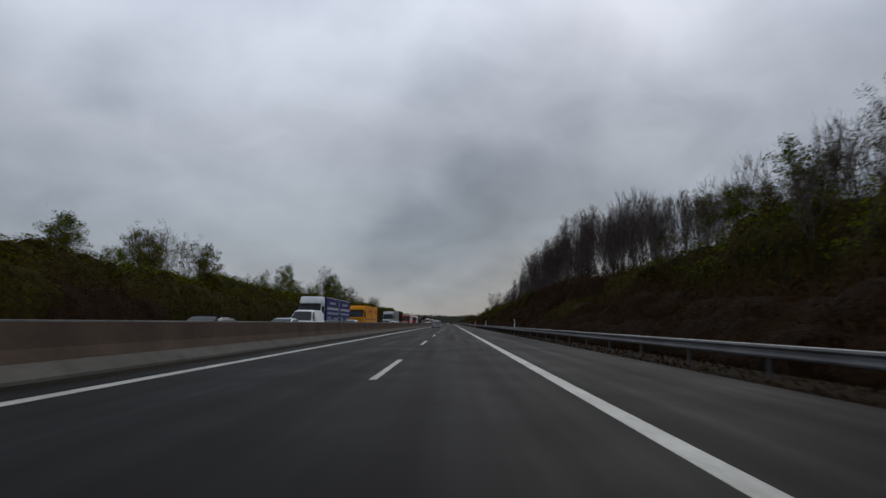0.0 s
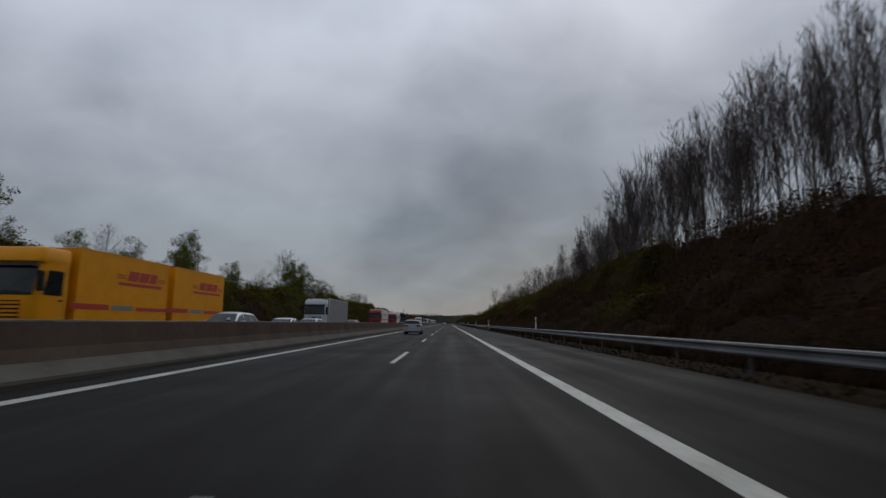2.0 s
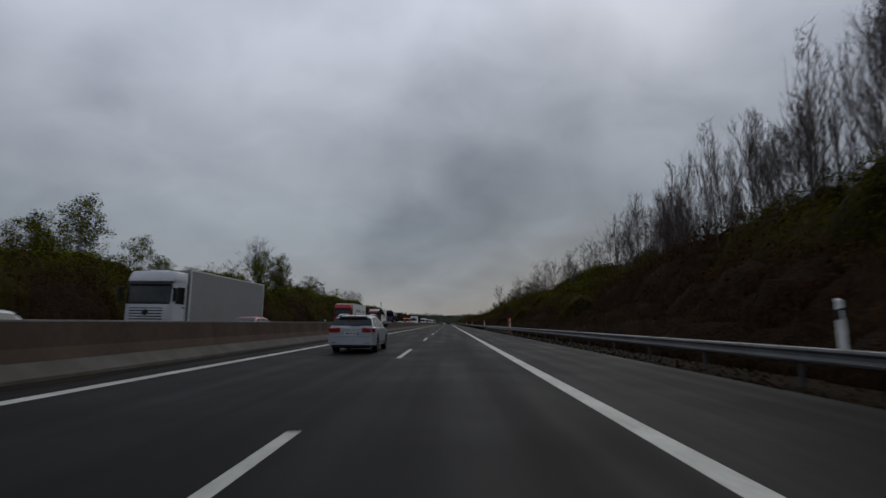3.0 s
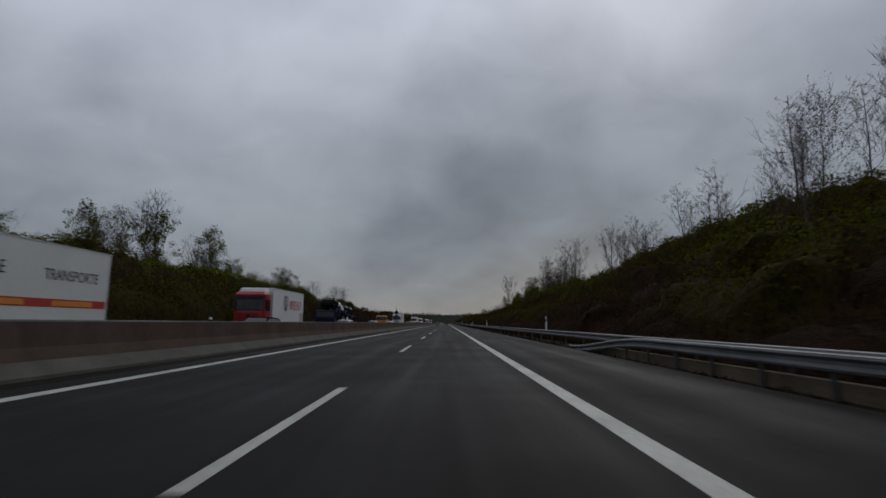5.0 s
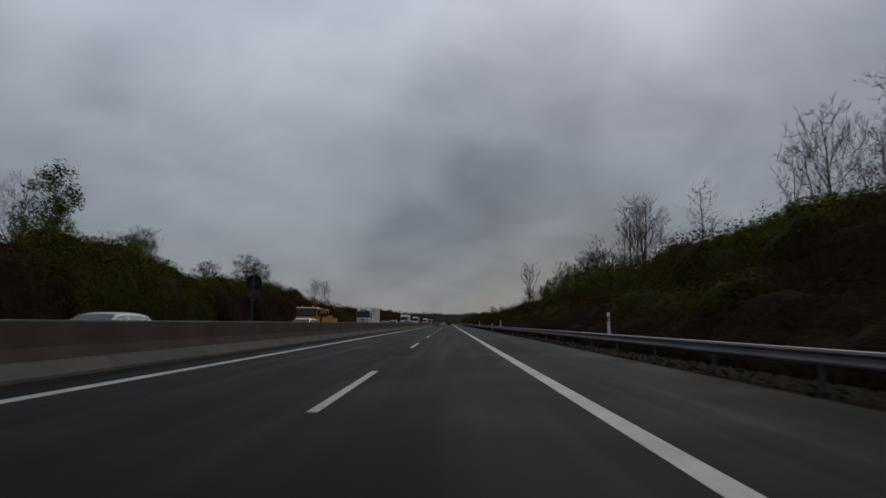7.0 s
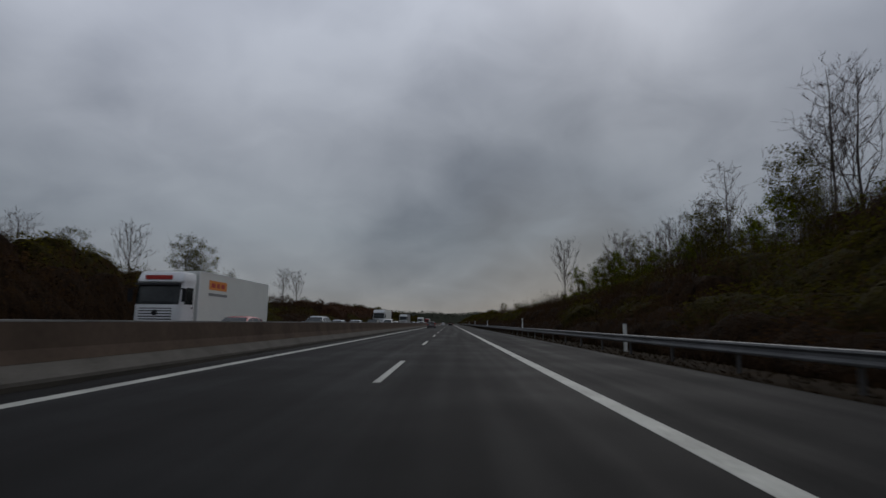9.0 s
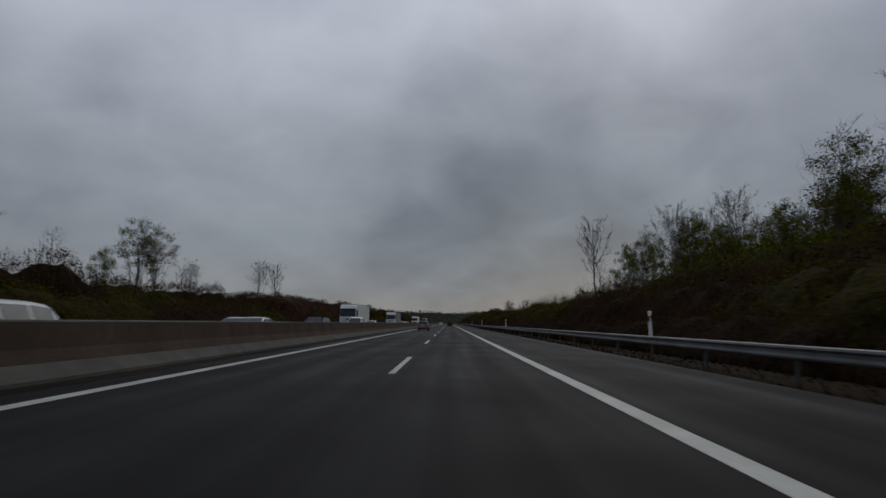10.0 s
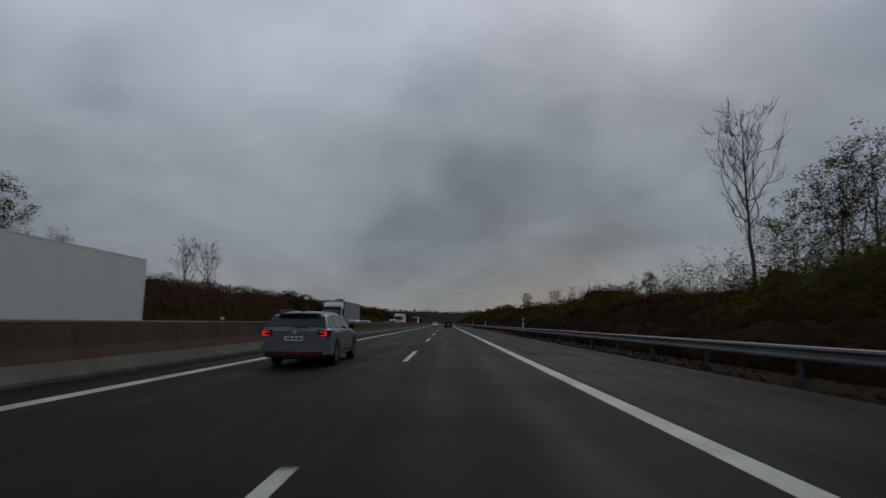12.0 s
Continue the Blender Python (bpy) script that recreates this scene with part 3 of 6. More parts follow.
# the wood on the embankment: rows of slender bare trees, thick towards the front
for row, (x0, gap) in enumerate(((20.5, 2.1), (23.5, 2.3), (27.5, 3.0), (33, 4.2))):
    y = 14 + row * 3
    while y < 158 + row * 6:
        tall = (9.5 + 5.6 * smooth01((y - 42) / 36) + 1.0 * row) * rnd.uniform(0.84, 1.12)
        if y > 120:
            tall *= 1 - 0.28 * smooth01((y - 118) / 45)
        pick = rnd.random()
        near = smooth01((52 - y) / 16)
        kind = "olive_a" if pick < 0.5 * near else "fresh_b" if pick < 0.62 * near else rnd.choice(("bare_a", "bare_b", "bare_d", "bare_c", "bare_b", "bare_d"))
        spot = (kind, x0 + rnd.gauss(0, 0.9), y, tall - bank_right(y) * 0.5, rnd.uniform(0, 360), rnd.uniform(0.85, 1.15))
        plant(*spot) if row < 2 else plant_stand(back_wood, *spot)
        y += gap * rnd.uniform(0.7, 1.35)
# thinner stand beyond it
for y in (162, 168, 175, 181, 188, 196, 203, 210):
    plant(rnd.choice(("bare_b", "bare_a", "olive_a")), 24 + rnd.uniform(0, 12), y, rnd.uniform(10.5, 14.5), rnd.uniform(0, 360))
# young wood on the right bank farther on
y = 326
while y < 436:
    plant_stand(young_wood, rnd.choice(("olive_a", "fresh_b", "olive_b", "bare_d", "fresh_b")), rnd.uniform(30, 45), y, rnd.uniform(10.5, 15.5), rnd.uniform(0, 360), 0.9)
    y += rnd.uniform(1.8, 4.2)
# single tall trees rising from the scrub: kind, x, y, height
RIGHT_TREES = (
    ("olive_a", 26, 139, 11.5), ("olive_b", 33, 142, 13), ("olive_a", 30, 150, 12.5), ("olive_a", 36, 154, 14),
    ("tall_a", 43.4, 229.5, 29.5), ("birch", 50.8, 235, 33), ("tall_b", 51.5, 228, 32), ("bare_d", 54, 225, 34), ("tall_b", 57, 229, 36), ("tall_a", 42.7, 246, 25.5), ("tall_b", 47, 252, 24), ("tall_b", 49, 243, 26),
    ("tall_a", 44.6, 284, 26.5), ("wide", 40, 289, 24.5), ("tall_b", 46, 287, 25), ("tall_c", 48, 291, 24), ("tall_b", 51, 285, 22), ("tall_a", 29.6, 314, 19.5), ("tall_c", 31.5, 317, 20.5), ("tall_a", 36, 322, 20), ("tall_b", 47, 301, 25), ("tall_a", 52, 296, 27), ("tall_b", 50, 309, 27),
    ("tall_b", 47, 272, 19), ("tall_a", 55, 276, 22), ("olive_a", 33, 331, 13), ("fresh_b", 26, 345, 11),
    ("tall_a", 46.5, 367.5, 33), ("tall_c", 50.5, 369, 35), ("tall_b", 44, 364, 27), ("tall_a", 43.7, 384, 27), ("olive_b", 47, 391, 18), ("olive_a", 51, 415, 19), ("fresh_a", 48, 405, 16), ("olive_b", 54, 410, 20),
    ("fresh_b", 46, 398, 15), ("olive_a", 51, 378, 22), ("fresh_a", 40, 371, 13), ("fresh_b", 36, 362, 11), ("olive_b", 52, 366, 18), ("tall_b", 57, 402, 24), ("olive_a", 44, 424, 13), ("fresh_b", 47, 431, 12),
    ("wide", 38, 470.5, 29), ("tall_b", 41.5, 476, 19), ("olive_b", 59, 463, 27), ("olive_a", 51.5, 470, 26), ("olive_b", 51, 473, 22), ("fresh_a", 48, 477, 18), ("wide", 63, 465, 31), ("tall_b", 67, 460, 33),
    ("wide", 71, 466, 36), ("olive_b", 64, 472, 24), ("olive_a", 72, 455, 28), ("fresh_b", 47, 466, 10), ("tall_a", 62, 452, 30), ("olive_a", 57, 446, 21), ("fresh_a", 52, 450, 14), ("olive_b", 60, 437, 20),
    ("olive_b", 34, 620, 13), ("tall_b", 45, 560, 13), ("fresh_b", 52, 538, 14), ("olive_a", 46, 610, 12), ("tall_b", 40, 700, 13), ("olive_a", 36, 512, 8.5), ("olive_b", 41, 520, 10),
    ("tall_a", 27, 500, 7), ("tall_b", 44, 261, 27), ("tall_b", 46.5, 264, 25), ("tall_a", 48, 259, 26), ("tall_a", 35.7, 307.5, 20.5), ("wide", 47, 446, 27), ("olive_b", 49.5, 402, 24), ("tall_a", 47, 399, 25), ("tall_b", 33, 540, 11), ("olive_a", 36, 575, 12.5), ("tall_a", 29, 590, 12),
)
for kind, x, y, high in RIGHT_TREES:
    plant(kind, x, y, high - ground_z(x, y) + 0.3, rnd.uniform(0, 360), 0.82 if kind == "wide" else 1.0)
LEFT_TREES = (
    ("tall_a", -63, 112, 22), ("tall_c", -66, 119, 22), ("olive_a", -71, 122, 25), ("tall_c", -72, 128, 25), ("olive_a", -69, 135, 24), ("fresh_b", -66, 141, 22), ("tall_b", -62, 104, 19), ("fresh_b", -52, 92, 15), ("fresh_a", -45, 74, 13), ("olive_a", -44, 60, 12),
    ("fresh_b", -49, 136, 13), ("fresh_a", -47, 146, 13), ("olive_b", -43, 153, 11), ("fresh_a", -45, 160, 12.5), ("olive_a", -50, 168, 13.5), ("fresh_b", -57, 183, 21), ("fresh_a", -55, 180, 18), ("fresh_b", -52, 196, 13),
    ("olive_a", -54, 214, 13), ("olive_b", -57, 228, 13), ("tall_c", -60, 238, 17), ("fresh_a", -58, 250, 15), ("olive_b", -46, 243, 17), ("fresh_b", -52, 246, 18.5), ("fresh_b", -67, 289, 27), ("tall_c", -68.5, 294.5, 34), ("tall_b", -70, 291, 31), ("fresh_a", -64, 284, 17), ("tall_c", -74, 282, 23), ("olive_a", -76, 299, 18),
    ("fresh_b", -74, 335, 31), ("fresh_b", -77, 339, 24), ("tall_c", -75.5, 331, 29), ("fresh_a", -70, 352, 18), ("fresh_a", -65, 345, 15), ("olive_b", -90, 390, 27), ("tall_c", -92, 396, 31), ("fresh_b", -88, 384, 24),
    ("olive_b", -87, 424, 22), ("olive_a", -83, 430, 17), ("wide", -68, 388, 19), ("olive_b", -113, 529, 38), ("olive_b", -108, 533, 34), ("olive_a", -98, 540, 25), ("wide", -58, 402, 20), ("tall_a", -54, 412, 14), ("fresh_b", -52, 420, 12),
    ("wide", -90, 587, 31), ("wide", -82, 591, 30), ("olive_b", -58, 520, 11), ("tall_b", -54, 533, 11), ("olive_a", -64, 556, 11), ("tall_b", -70, 640, 15), ("olive_a", -66, 668, 14), ("fresh_b", -62, 720, 13),
)
for kind, x, y, high in LEFT_TREES:
    plant(kind, x, y, high - ground_z(x, y) + 0.3, rnd.uniform(0, 360))

y = 62
while y < 325:
    kind = rnd.choice(("fresh_a", "fresh_b", "olive_a", "olive_b", "fresh_b", "tall_c"))
    plant(kind, rnd.uniform(-58, -44), y, rnd.uniform(10.5, 14.5) * (1.15 if kind == "tall_c" else 1.0), rnd.uniform(0, 360), 1.1)
    y += rnd.uniform(6, 11)


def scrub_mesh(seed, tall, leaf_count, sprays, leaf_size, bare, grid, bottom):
    """A stretch of roadside scrub, 12 m long and 6 m deep: small leaves and upright sprays of twigs over an inner core
    with deep shade put into its colour. Its front faces -x; leaves reach down to the share bottom of its height.
    """
    r = random.Random(seed)
    bush, core = Tubes(), Tubes()
    humps = [(r.uniform(-6.0, 6.0), r.uniform(-1.6, 1.6), r.uniform(1.2, 2.6), r.uniform(0.3, 1.7)) for _ in range(14)]

    def top(x, y):
        rise = 0.0
        for hy, hx, hr, hz in humps:
            d = ((x - hx) ** 2 + (y - hy) ** 2) / (hr * hr)
            if d < 1:
                rise = max(rise, hz * math.sqrt(1 - d))
        return tall - 1.5 + rise + 0.5 * noise.noise((x * 0.8, y * 0.8, seed)) + 0.30 * noise.noise((x * 2.2, y * 2.2, seed + 2.0))

    def surface(x, y):
        return top(x, y) * (max(0.0, 1 - (x / 3.1) ** 2)) ** 0.42 * (0.72 + 0.28 * smooth01((6.6 - abs(y)) / 1.4))

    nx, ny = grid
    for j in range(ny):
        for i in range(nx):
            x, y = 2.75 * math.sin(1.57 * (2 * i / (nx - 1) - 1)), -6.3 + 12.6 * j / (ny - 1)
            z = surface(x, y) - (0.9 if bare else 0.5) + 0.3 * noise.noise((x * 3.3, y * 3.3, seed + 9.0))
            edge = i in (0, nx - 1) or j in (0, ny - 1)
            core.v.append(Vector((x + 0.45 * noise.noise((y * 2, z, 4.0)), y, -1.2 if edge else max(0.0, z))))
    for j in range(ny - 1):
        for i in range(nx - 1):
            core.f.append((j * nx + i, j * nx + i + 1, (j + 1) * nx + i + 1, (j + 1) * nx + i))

    def skin():
        """A place on the front or the top, and the way it faces."""
        w = r.uniform(-1.45, 0.75)
        x, y = 2.95 * math.sin(w), r.uniform(-6.3, 6.3)
        z = surface(x, y)
        if w < -0.9 and r.random() < 0.8:
            x = -2.95 * r.uniform(0.75, 1.0)
            z = surface(-2.2, y) * (bottom + (1 - bottom) * r.random())
        return x, y, z, Vector((-0.55 + x * 0.28, 0.6 * noise.noise((x * 0.7, y * 0.7, seed + 5.0)) - 0.25, 0.25 + 0.55 * (z / tall) ** 2)).normalized()

    for _ in range(sprays):
        x, y, z, out = skin()
        foot = Vector((x, y, z - 0.5))
        tip = foot + Vector((r.gauss(0, 0.14), r.gauss(0, 0.16), r.uniform(0.5, 1.2)))
        bush.ribbon(foot, tip, r.uniform(0.010, 0.024), r)
        fork = foot.lerp(tip, r.uniform(0.3, 0.7))
        bush.ribbon(fork, fork + Vector((r.gauss(0, 0.18), r.gauss(0, 0.18), r.uniform(0.2, 0.6))), 0.010, r)
    for _ in range(leaf_count):
        x, y, z, out = skin()
        spot = Vector((x + r.gauss(0, 0.12), y, z)) - out * (0.7 * r.random() ** 2) + Vector((0, 0, abs(r.gauss(0, 0.12))))
        bush.leaf(spot, leaf_size * r.uniform(0.6, 1.4), r, out)
    return bush, core


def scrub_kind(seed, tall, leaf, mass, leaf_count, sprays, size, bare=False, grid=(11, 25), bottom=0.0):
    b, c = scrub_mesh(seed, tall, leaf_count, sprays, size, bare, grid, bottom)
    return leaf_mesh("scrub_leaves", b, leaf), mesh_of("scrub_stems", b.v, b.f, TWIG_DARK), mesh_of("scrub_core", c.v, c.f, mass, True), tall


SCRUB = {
    "olive": [scrub_kind(s, 4.5, LEAF_OLIVE, OLIVE_SHADE_CORE, 2300, 160, 0.16) for s in (31, 32)],
    "fresh": [scrub_kind(s, 4.5, LEAF_FRESH, OLIVE_SHADE_CORE, 2300, 140, 0.16) for s in (41, 42)],
    "brown": [scrub_kind(s, 4.5, LEAF_BROWN, BROWN_SHADE_CORE, 1900, 600, 0.15, True) for s in (51, 52, 56)],
    "russet": [scrub_kind(61, 7.0, LEAF_RUSSET, RUSSET_SHADE_CORE, 2800, 700, 0.16, True)],
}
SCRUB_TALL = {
    "olive": [scrub_kind(s, 9.5, LEAF_OLIVE, OLIVE_SHADE_CORE, 2500, 120, 0.23, bottom=0.3) for s in (33, 34)],
    "fresh": [scrub_kind(s, 9.5, LEAF_FRESH, OLIVE_SHADE_CORE, 2500, 120, 0.23, bottom=0.3) for s in (43, 44)],
    "brown": [scrub_kind(s, 9.5, LEAF_BROWN, BROWN_SHADE_CORE, 1900, 600, 0.15, True, bottom=0.3) for s in (53, 54)],
    "russet": [scrub_kind(62, 8.0, LEAF_RUSSET, RUSSET_SHADE_CORE, 2600, 600, 0.18, True, bottom=0.3)],
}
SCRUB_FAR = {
    "olive": [scrub_kind(s, 7.0, LEAF_OLIVE, OLIVE_SHADE_CORE, 700, 0, 0.36, grid=(7, 15)) for s in (35, 36)],
    "fresh": [scrub_kind(45, 7.0, LEAF_FRESH, OLIVE_SHADE_CORE, 700, 0, 0.36, grid=(7, 15))],
    "brown": [scrub_kind(55, 7.0, LEAF_BROWN, BROWN_SHADE_CORE, 600, 60, 0.34, True, grid=(7, 15))],
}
SCRUB_LABEL = {"olive": "olive-green roadside scrub with thin stems", "fresh": "fresh green bushes on the roadside bank", "brown": "dark brown twiggy undergrowth on the bank", "russet": "red-brown leafless thicket on the bank"}


def scrub(kind, x, y, high, depth=1.0):
    if y < 1.05 * abs(x) - 12:
        return
    leaves, stems, core, tall = rnd.choice((SCRUB_FAR if y > 520 else SCRUB_TALL if high > 6.5 else SCRUB)[kind])
    ob = tagged(new("scrub"), SCRUB_LABEL[kind], "bushes", kind="stuff")
    # the clothed front turns to the road
    ob.matrix_basis = pose(x, y, ground_z(x, y) - 0.1, 0, 0, (0 if x > 0 else 180) + rnd.uniform(-9, 9)) @ Matrix.Diagonal((depth, 1.08, high / tall, 1))
    child("foliage", leaves, ob)
    child("stalk_mass", stems, ob)
    # the core carries the bush's inner shade in its colour
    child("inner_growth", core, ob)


def thicket_kind(seed, tall, stems, leaf, leaf_count, leaf_size):
    """Upright saplings standing close together on a patch 10 m long and 3.5 m deep."""
    r = random.Random(seed)
    brush = Tubes()
    for _ in range(stems):
        foot = Vector((r.uniform(-1.75, 1.75), r.uniform(-5.2, 5.2), -0.3))
        high = tall * r.uniform(0.55, 1.05)
        lean = Vector((r.gauss(0, 0.06), r.gauss(0, 0.06), 1.0)) * high
        line = [foot + lean * k / 4 + Vector((r.gauss(0, 0.012), r.gauss(0, 0.012), 0)) * high * (k > 0) for k in range(5)]
        for k in range(4):
            brush.ribbon(line[k], line[k + 1], 0.030 - 0.006 * k, r)
        for _ in range(7):
            u = r.uniform(0.9, 3.9)
            p = line[int(u)].lerp(line[int(u) + 1], u % 1)
            tip = p + Vector((r.gauss(0, 0.07), r.gauss(0, 0.07), r.uniform(0.08, 0.20))) * high
            brush.ribbon(p, tip, 0.010, r)
            for _ in range(leaf_count):
                spot = p.lerp(tip, r.uniform(0.1, 1.1)) + Vector((r.gauss(0, 0.16), r.gauss(0, 0.16), r.gauss(0, 0.2)))
                brush.leaf(spot, leaf_size * r.uniform(0.6, 1.4), r, Vector((-0.6 + r.gauss(0, 0.3), r.gauss(-0.2, 0.4), 0.5)).normalized())
    return leaf_mesh("sapling_leaves", brush, leaf), mesh_of("sapling_stems", brush.v, brush.f, TWIG_DARK), tall


THICKET = {
    "bare": [thicket_kind(s, 4.0, 60, LEAF_BROWN, 1, 0.12) for s in (71, 72)],
    "olive": [thicket_kind(s, 7.0, 34, LEAF_OLIVE, 10, 0.125) for s in (73, 74)],
    "fresh": [thicket_kind(75, 7.0, 30, LEAF_FRESH, 11, 0.125)],
}
THICKET_LABEL = {"bare": "dense dark brown leafless brushwood on the bank", "olive": "upright saplings with thin olive spring leaves", "fresh": "upright saplings with fresh green leaves"}


def thicket(kind, x, y, high):
    leaves, stems, tall = rnd.choice(THICKET[kind])
    ob = tagged(new("thicket"), THICKET_LABEL[kind], "saplings", kind="stuff")
    ob.matrix_basis = pose(x, y, ground_z(x, y), 0, 0, rnd.uniform(-8, 8)) @ Matrix.Diagonal((1, 1, high / tall, 1))
    child("foliage", leaves, ob)
    child("stalk_mass", stems, ob)


y = -6
while y < 640:
    # embankment side: a low dark front, taller scrub behind
    front = "olive" if rnd.random() < (0.08 if y < 130 else 0.45) else "brown"
    scrub("brown", 12.5 + rnd.uniform(-0.15, 0.15), y + 4 + rnd.uniform(-1, 1), rnd.uniform(2.0, 2.5), 0.55)
    scrub(front, 14.9 + rnd.uniform(-0.8, 0.8), y + rnd.uniform(-3, 3), rnd.uniform(2.6, 4.2), 0.9)
    if y < 150:
        thick = 1 + 0.05 * smooth01((y - 85) / 35)
        brown = 0.88 - 0.38 * smooth01((y - 80) / 30)
        scrub(rnd.choice(("olive", "fresh")) if y < 52 else "brown" if rnd.random() < brown else "olive", 19.5 + rnd.uniform(-1.2, 1.2), y + rnd.uniform(-3, 3), rnd.uniform(3.8, 6.0))
        scrub(rnd.choice(("olive", "fresh")) if y < 52 else "brown" if rnd.random() < brown else "olive", 23.5 + rnd.uniform(-1.2, 1.2), y + 6 + rnd.uniform(-3, 3), rnd.uniform(4.2, 6.4) - 1.2 * smooth01((60 - y) / 30))
        scrub("brown" if y > 52 and rnd.random() < brown else "olive", 28 + rnd.uniform(-1.2, 1.2), y + 4, thick * rnd.uniform(4.2, 6.0) - 0.5 * smooth01((60 - y) / 30))
        scrub("olive" if y < 58 else "brown" if rnd.random() < brown else "olive", 34.5 + rnd.uniform(-1.5, 1.5), y, thick * rnd.uniform(5.2, 7.2) - 1.0 * smooth01((60 - y) / 30), 1.2)
        if y > 30:
            scrub("brown", 42, y + 3, thick * rnd.uniform(6.0, 7.8), 1.3)
    else:
        tall = 4.6 + 1.0 * smooth01((y - 150) / 50) * (1 - smooth01((y - 290) / 60)) - 0.9 * smooth01((y - 400) / 80)
        scrub("brown" if rnd.random() < 0.4 else "olive", 17.4 + rnd.uniform(-0.9, 0.9), y + 5 + rnd.uniform(-3, 3), rnd.uniform(2.8, 4.6), 0.9)
        scrub(rnd.choice(("olive", "olive", "fresh", "brown") if y < 395 else ("olive", "brown", "brown")), 20.5, y, tall * rnd.uniform(0.8, 1.1))
        if y > 496:
            scrub(rnd.choice(("olive", "brown", "olive")), 31 + rnd.uniform(-1.5, 1.5), y + 2, rnd.uniform(5.2, 7.6), 1.3)
        if y < 500:
            scrub(rnd.choice(("olive", "fresh", "olive") if y < 395 else ("olive", "brown")), 27.5, y + 4, (tall + 1.4 * smooth01((350 - y) / 40)) * rnd.uniform(0.85, 1.15))
        if 330 < y < 480 or 190 < y < 320:
            scrub(rnd.choice(("olive", "fresh", "olive")), 37, y + 2, (tall + 3.2 * smooth01((350 - y) / 40) + 1.2) * (1.25 if y < 260 else 1.03 if y < 345 else 1.0) * rnd.uniform(0.85, 1.1), 1.3)
    if 345 < y < 480:
        for x0 in (40, 46):
            scrub(rnd.choice(("olive", "fresh", "brown")), x0 + rnd.uniform(-1, 1), y + rnd.uniform(-3, 3), (11.0 - 5.5 * smooth01((y - 415) / 55)) * rnd.uniform(0.8, 1.1), 1.1)
    y += 11
y = 16
while y < 720:
    tall = 7.0 + 1.4 * smooth01((y - 150) / 80) - 3.7 * smooth01((y - 335) / 50) - 0.6 * smooth01((y - 460) / 60)
    scrub("brown" if rnd.random() < 0.45 else "olive", -25.5 + rnd.uniform(-0.5, 0.5), y, tall * 0.62 * rnd.uniform(0.85, 1.15), 0.9)
    kind = rnd.choice(("olive", "fresh", "olive", "brown" if y > 330 else "fresh"))
    if not 500 < y < 535:
        scrub(kind, -32, y + 5, tall * (0.94 - 0.10 * smooth01((y - 320) / 40)) * rnd.uniform(0.85, 1.15))
    if y < 470:
        scrub(rnd.choice(("olive", "fresh")), -41, y + 2, tall * (1.12 - 0.28 * smooth01((y - 265) / 50)) * rnd.uniform(0.8, 1.1), 1.4)
    if 335 < y < 500:
        scrub(rnd.choice(("brown", "brown", "olive")), -33.5 + rnd.uniform(-1, 1), y + 3, (7.0 - ground_z(-33, y)) / 1.05 * rnd.uniform(0.85, 1.1), 1.0)
    if y > 535:
        scrub(rnd.choice(("olive", "brown", "olive")), -42 + rnd.uniform(-2, 2), y + 3, rnd.uniform(7.0, 9.5), 1.6)
    if 425 < y < 500:
        scrub("russet", -27.5, y + 3, rnd.uniform(5.0, 6.4), 1.1)
        scrub("russet", -36, y + 6, rnd.uniform(5.4, 6.8), 1.2)
    y += 11

# saplings and brushwood standing through the scrub of the right bank
y = 20
while y < 500:
    thicket("bare", 15.8 + rnd.uniform(-0.6, 0.6), y, rnd.uniform(3.4, 4.6))
    thicket("bare" if y < 150 else rnd.choice(("bare", "olive")), 18.8 + rnd.uniform(-0.6, 0.6), y + 4, rnd.uniform(4.8, 6.2))
    if y < 150:
        thicket("bare", 25.5 + rnd.uniform(-1, 1), y + 2, rnd.uniform(6.0, 7.6))
        thicket("bare", 31 + rnd.uniform(-1, 1), y + 6, rnd.uniform(7.5, 9.0))
    if y > 150:
        thicket(rnd.choice(("olive", "olive", "bare", "fresh")), 23.8 + rnd.uniform(-0.8, 0.8), y + 2, rnd.uniform(6.2, 7.8) - 0.8 * smooth01((y - 380) / 60))
        thicket(rnd.choice(("olive", "olive", "fresh")), 31.5 + rnd.uniform(-1.2, 1.2), y + 5, rnd.uniform(7.0, 9.6) - 2.2 * smooth01((y - 330) / 60))
        if y < 330:
            thicket(rnd.choice(("olive", "fresh", "olive")), 36 + rnd.uniform(-1.5, 1.5), y + 3, rnd.uniform(10.5, 13.5))
    y += 9
# low growth on both sides farther along
y = 650
while y < 1040:
    scrub(rnd.choice(("olive", "brown", "olive")), 21 + rnd.uniform(-1, 2), y, rnd.uniform(4.5, 6.5), 1.5)
    scrub(rnd.choice(("olive", "brown", "olive")), 30 + rnd.uniform(-2, 3), y + 3, rnd.uniform(7, 10.5), 1.6)
    scrub(rnd.choice(("olive", "brown")), 15.5, y + 6, rnd.uniform(2.4, 3.4))
    scrub(rnd.choice(("olive", "brown", "olive")), -33 + rnd.uniform(-2, 1), y + 4, rnd.uniform(5.5, 8), 1.5)
    y += 12


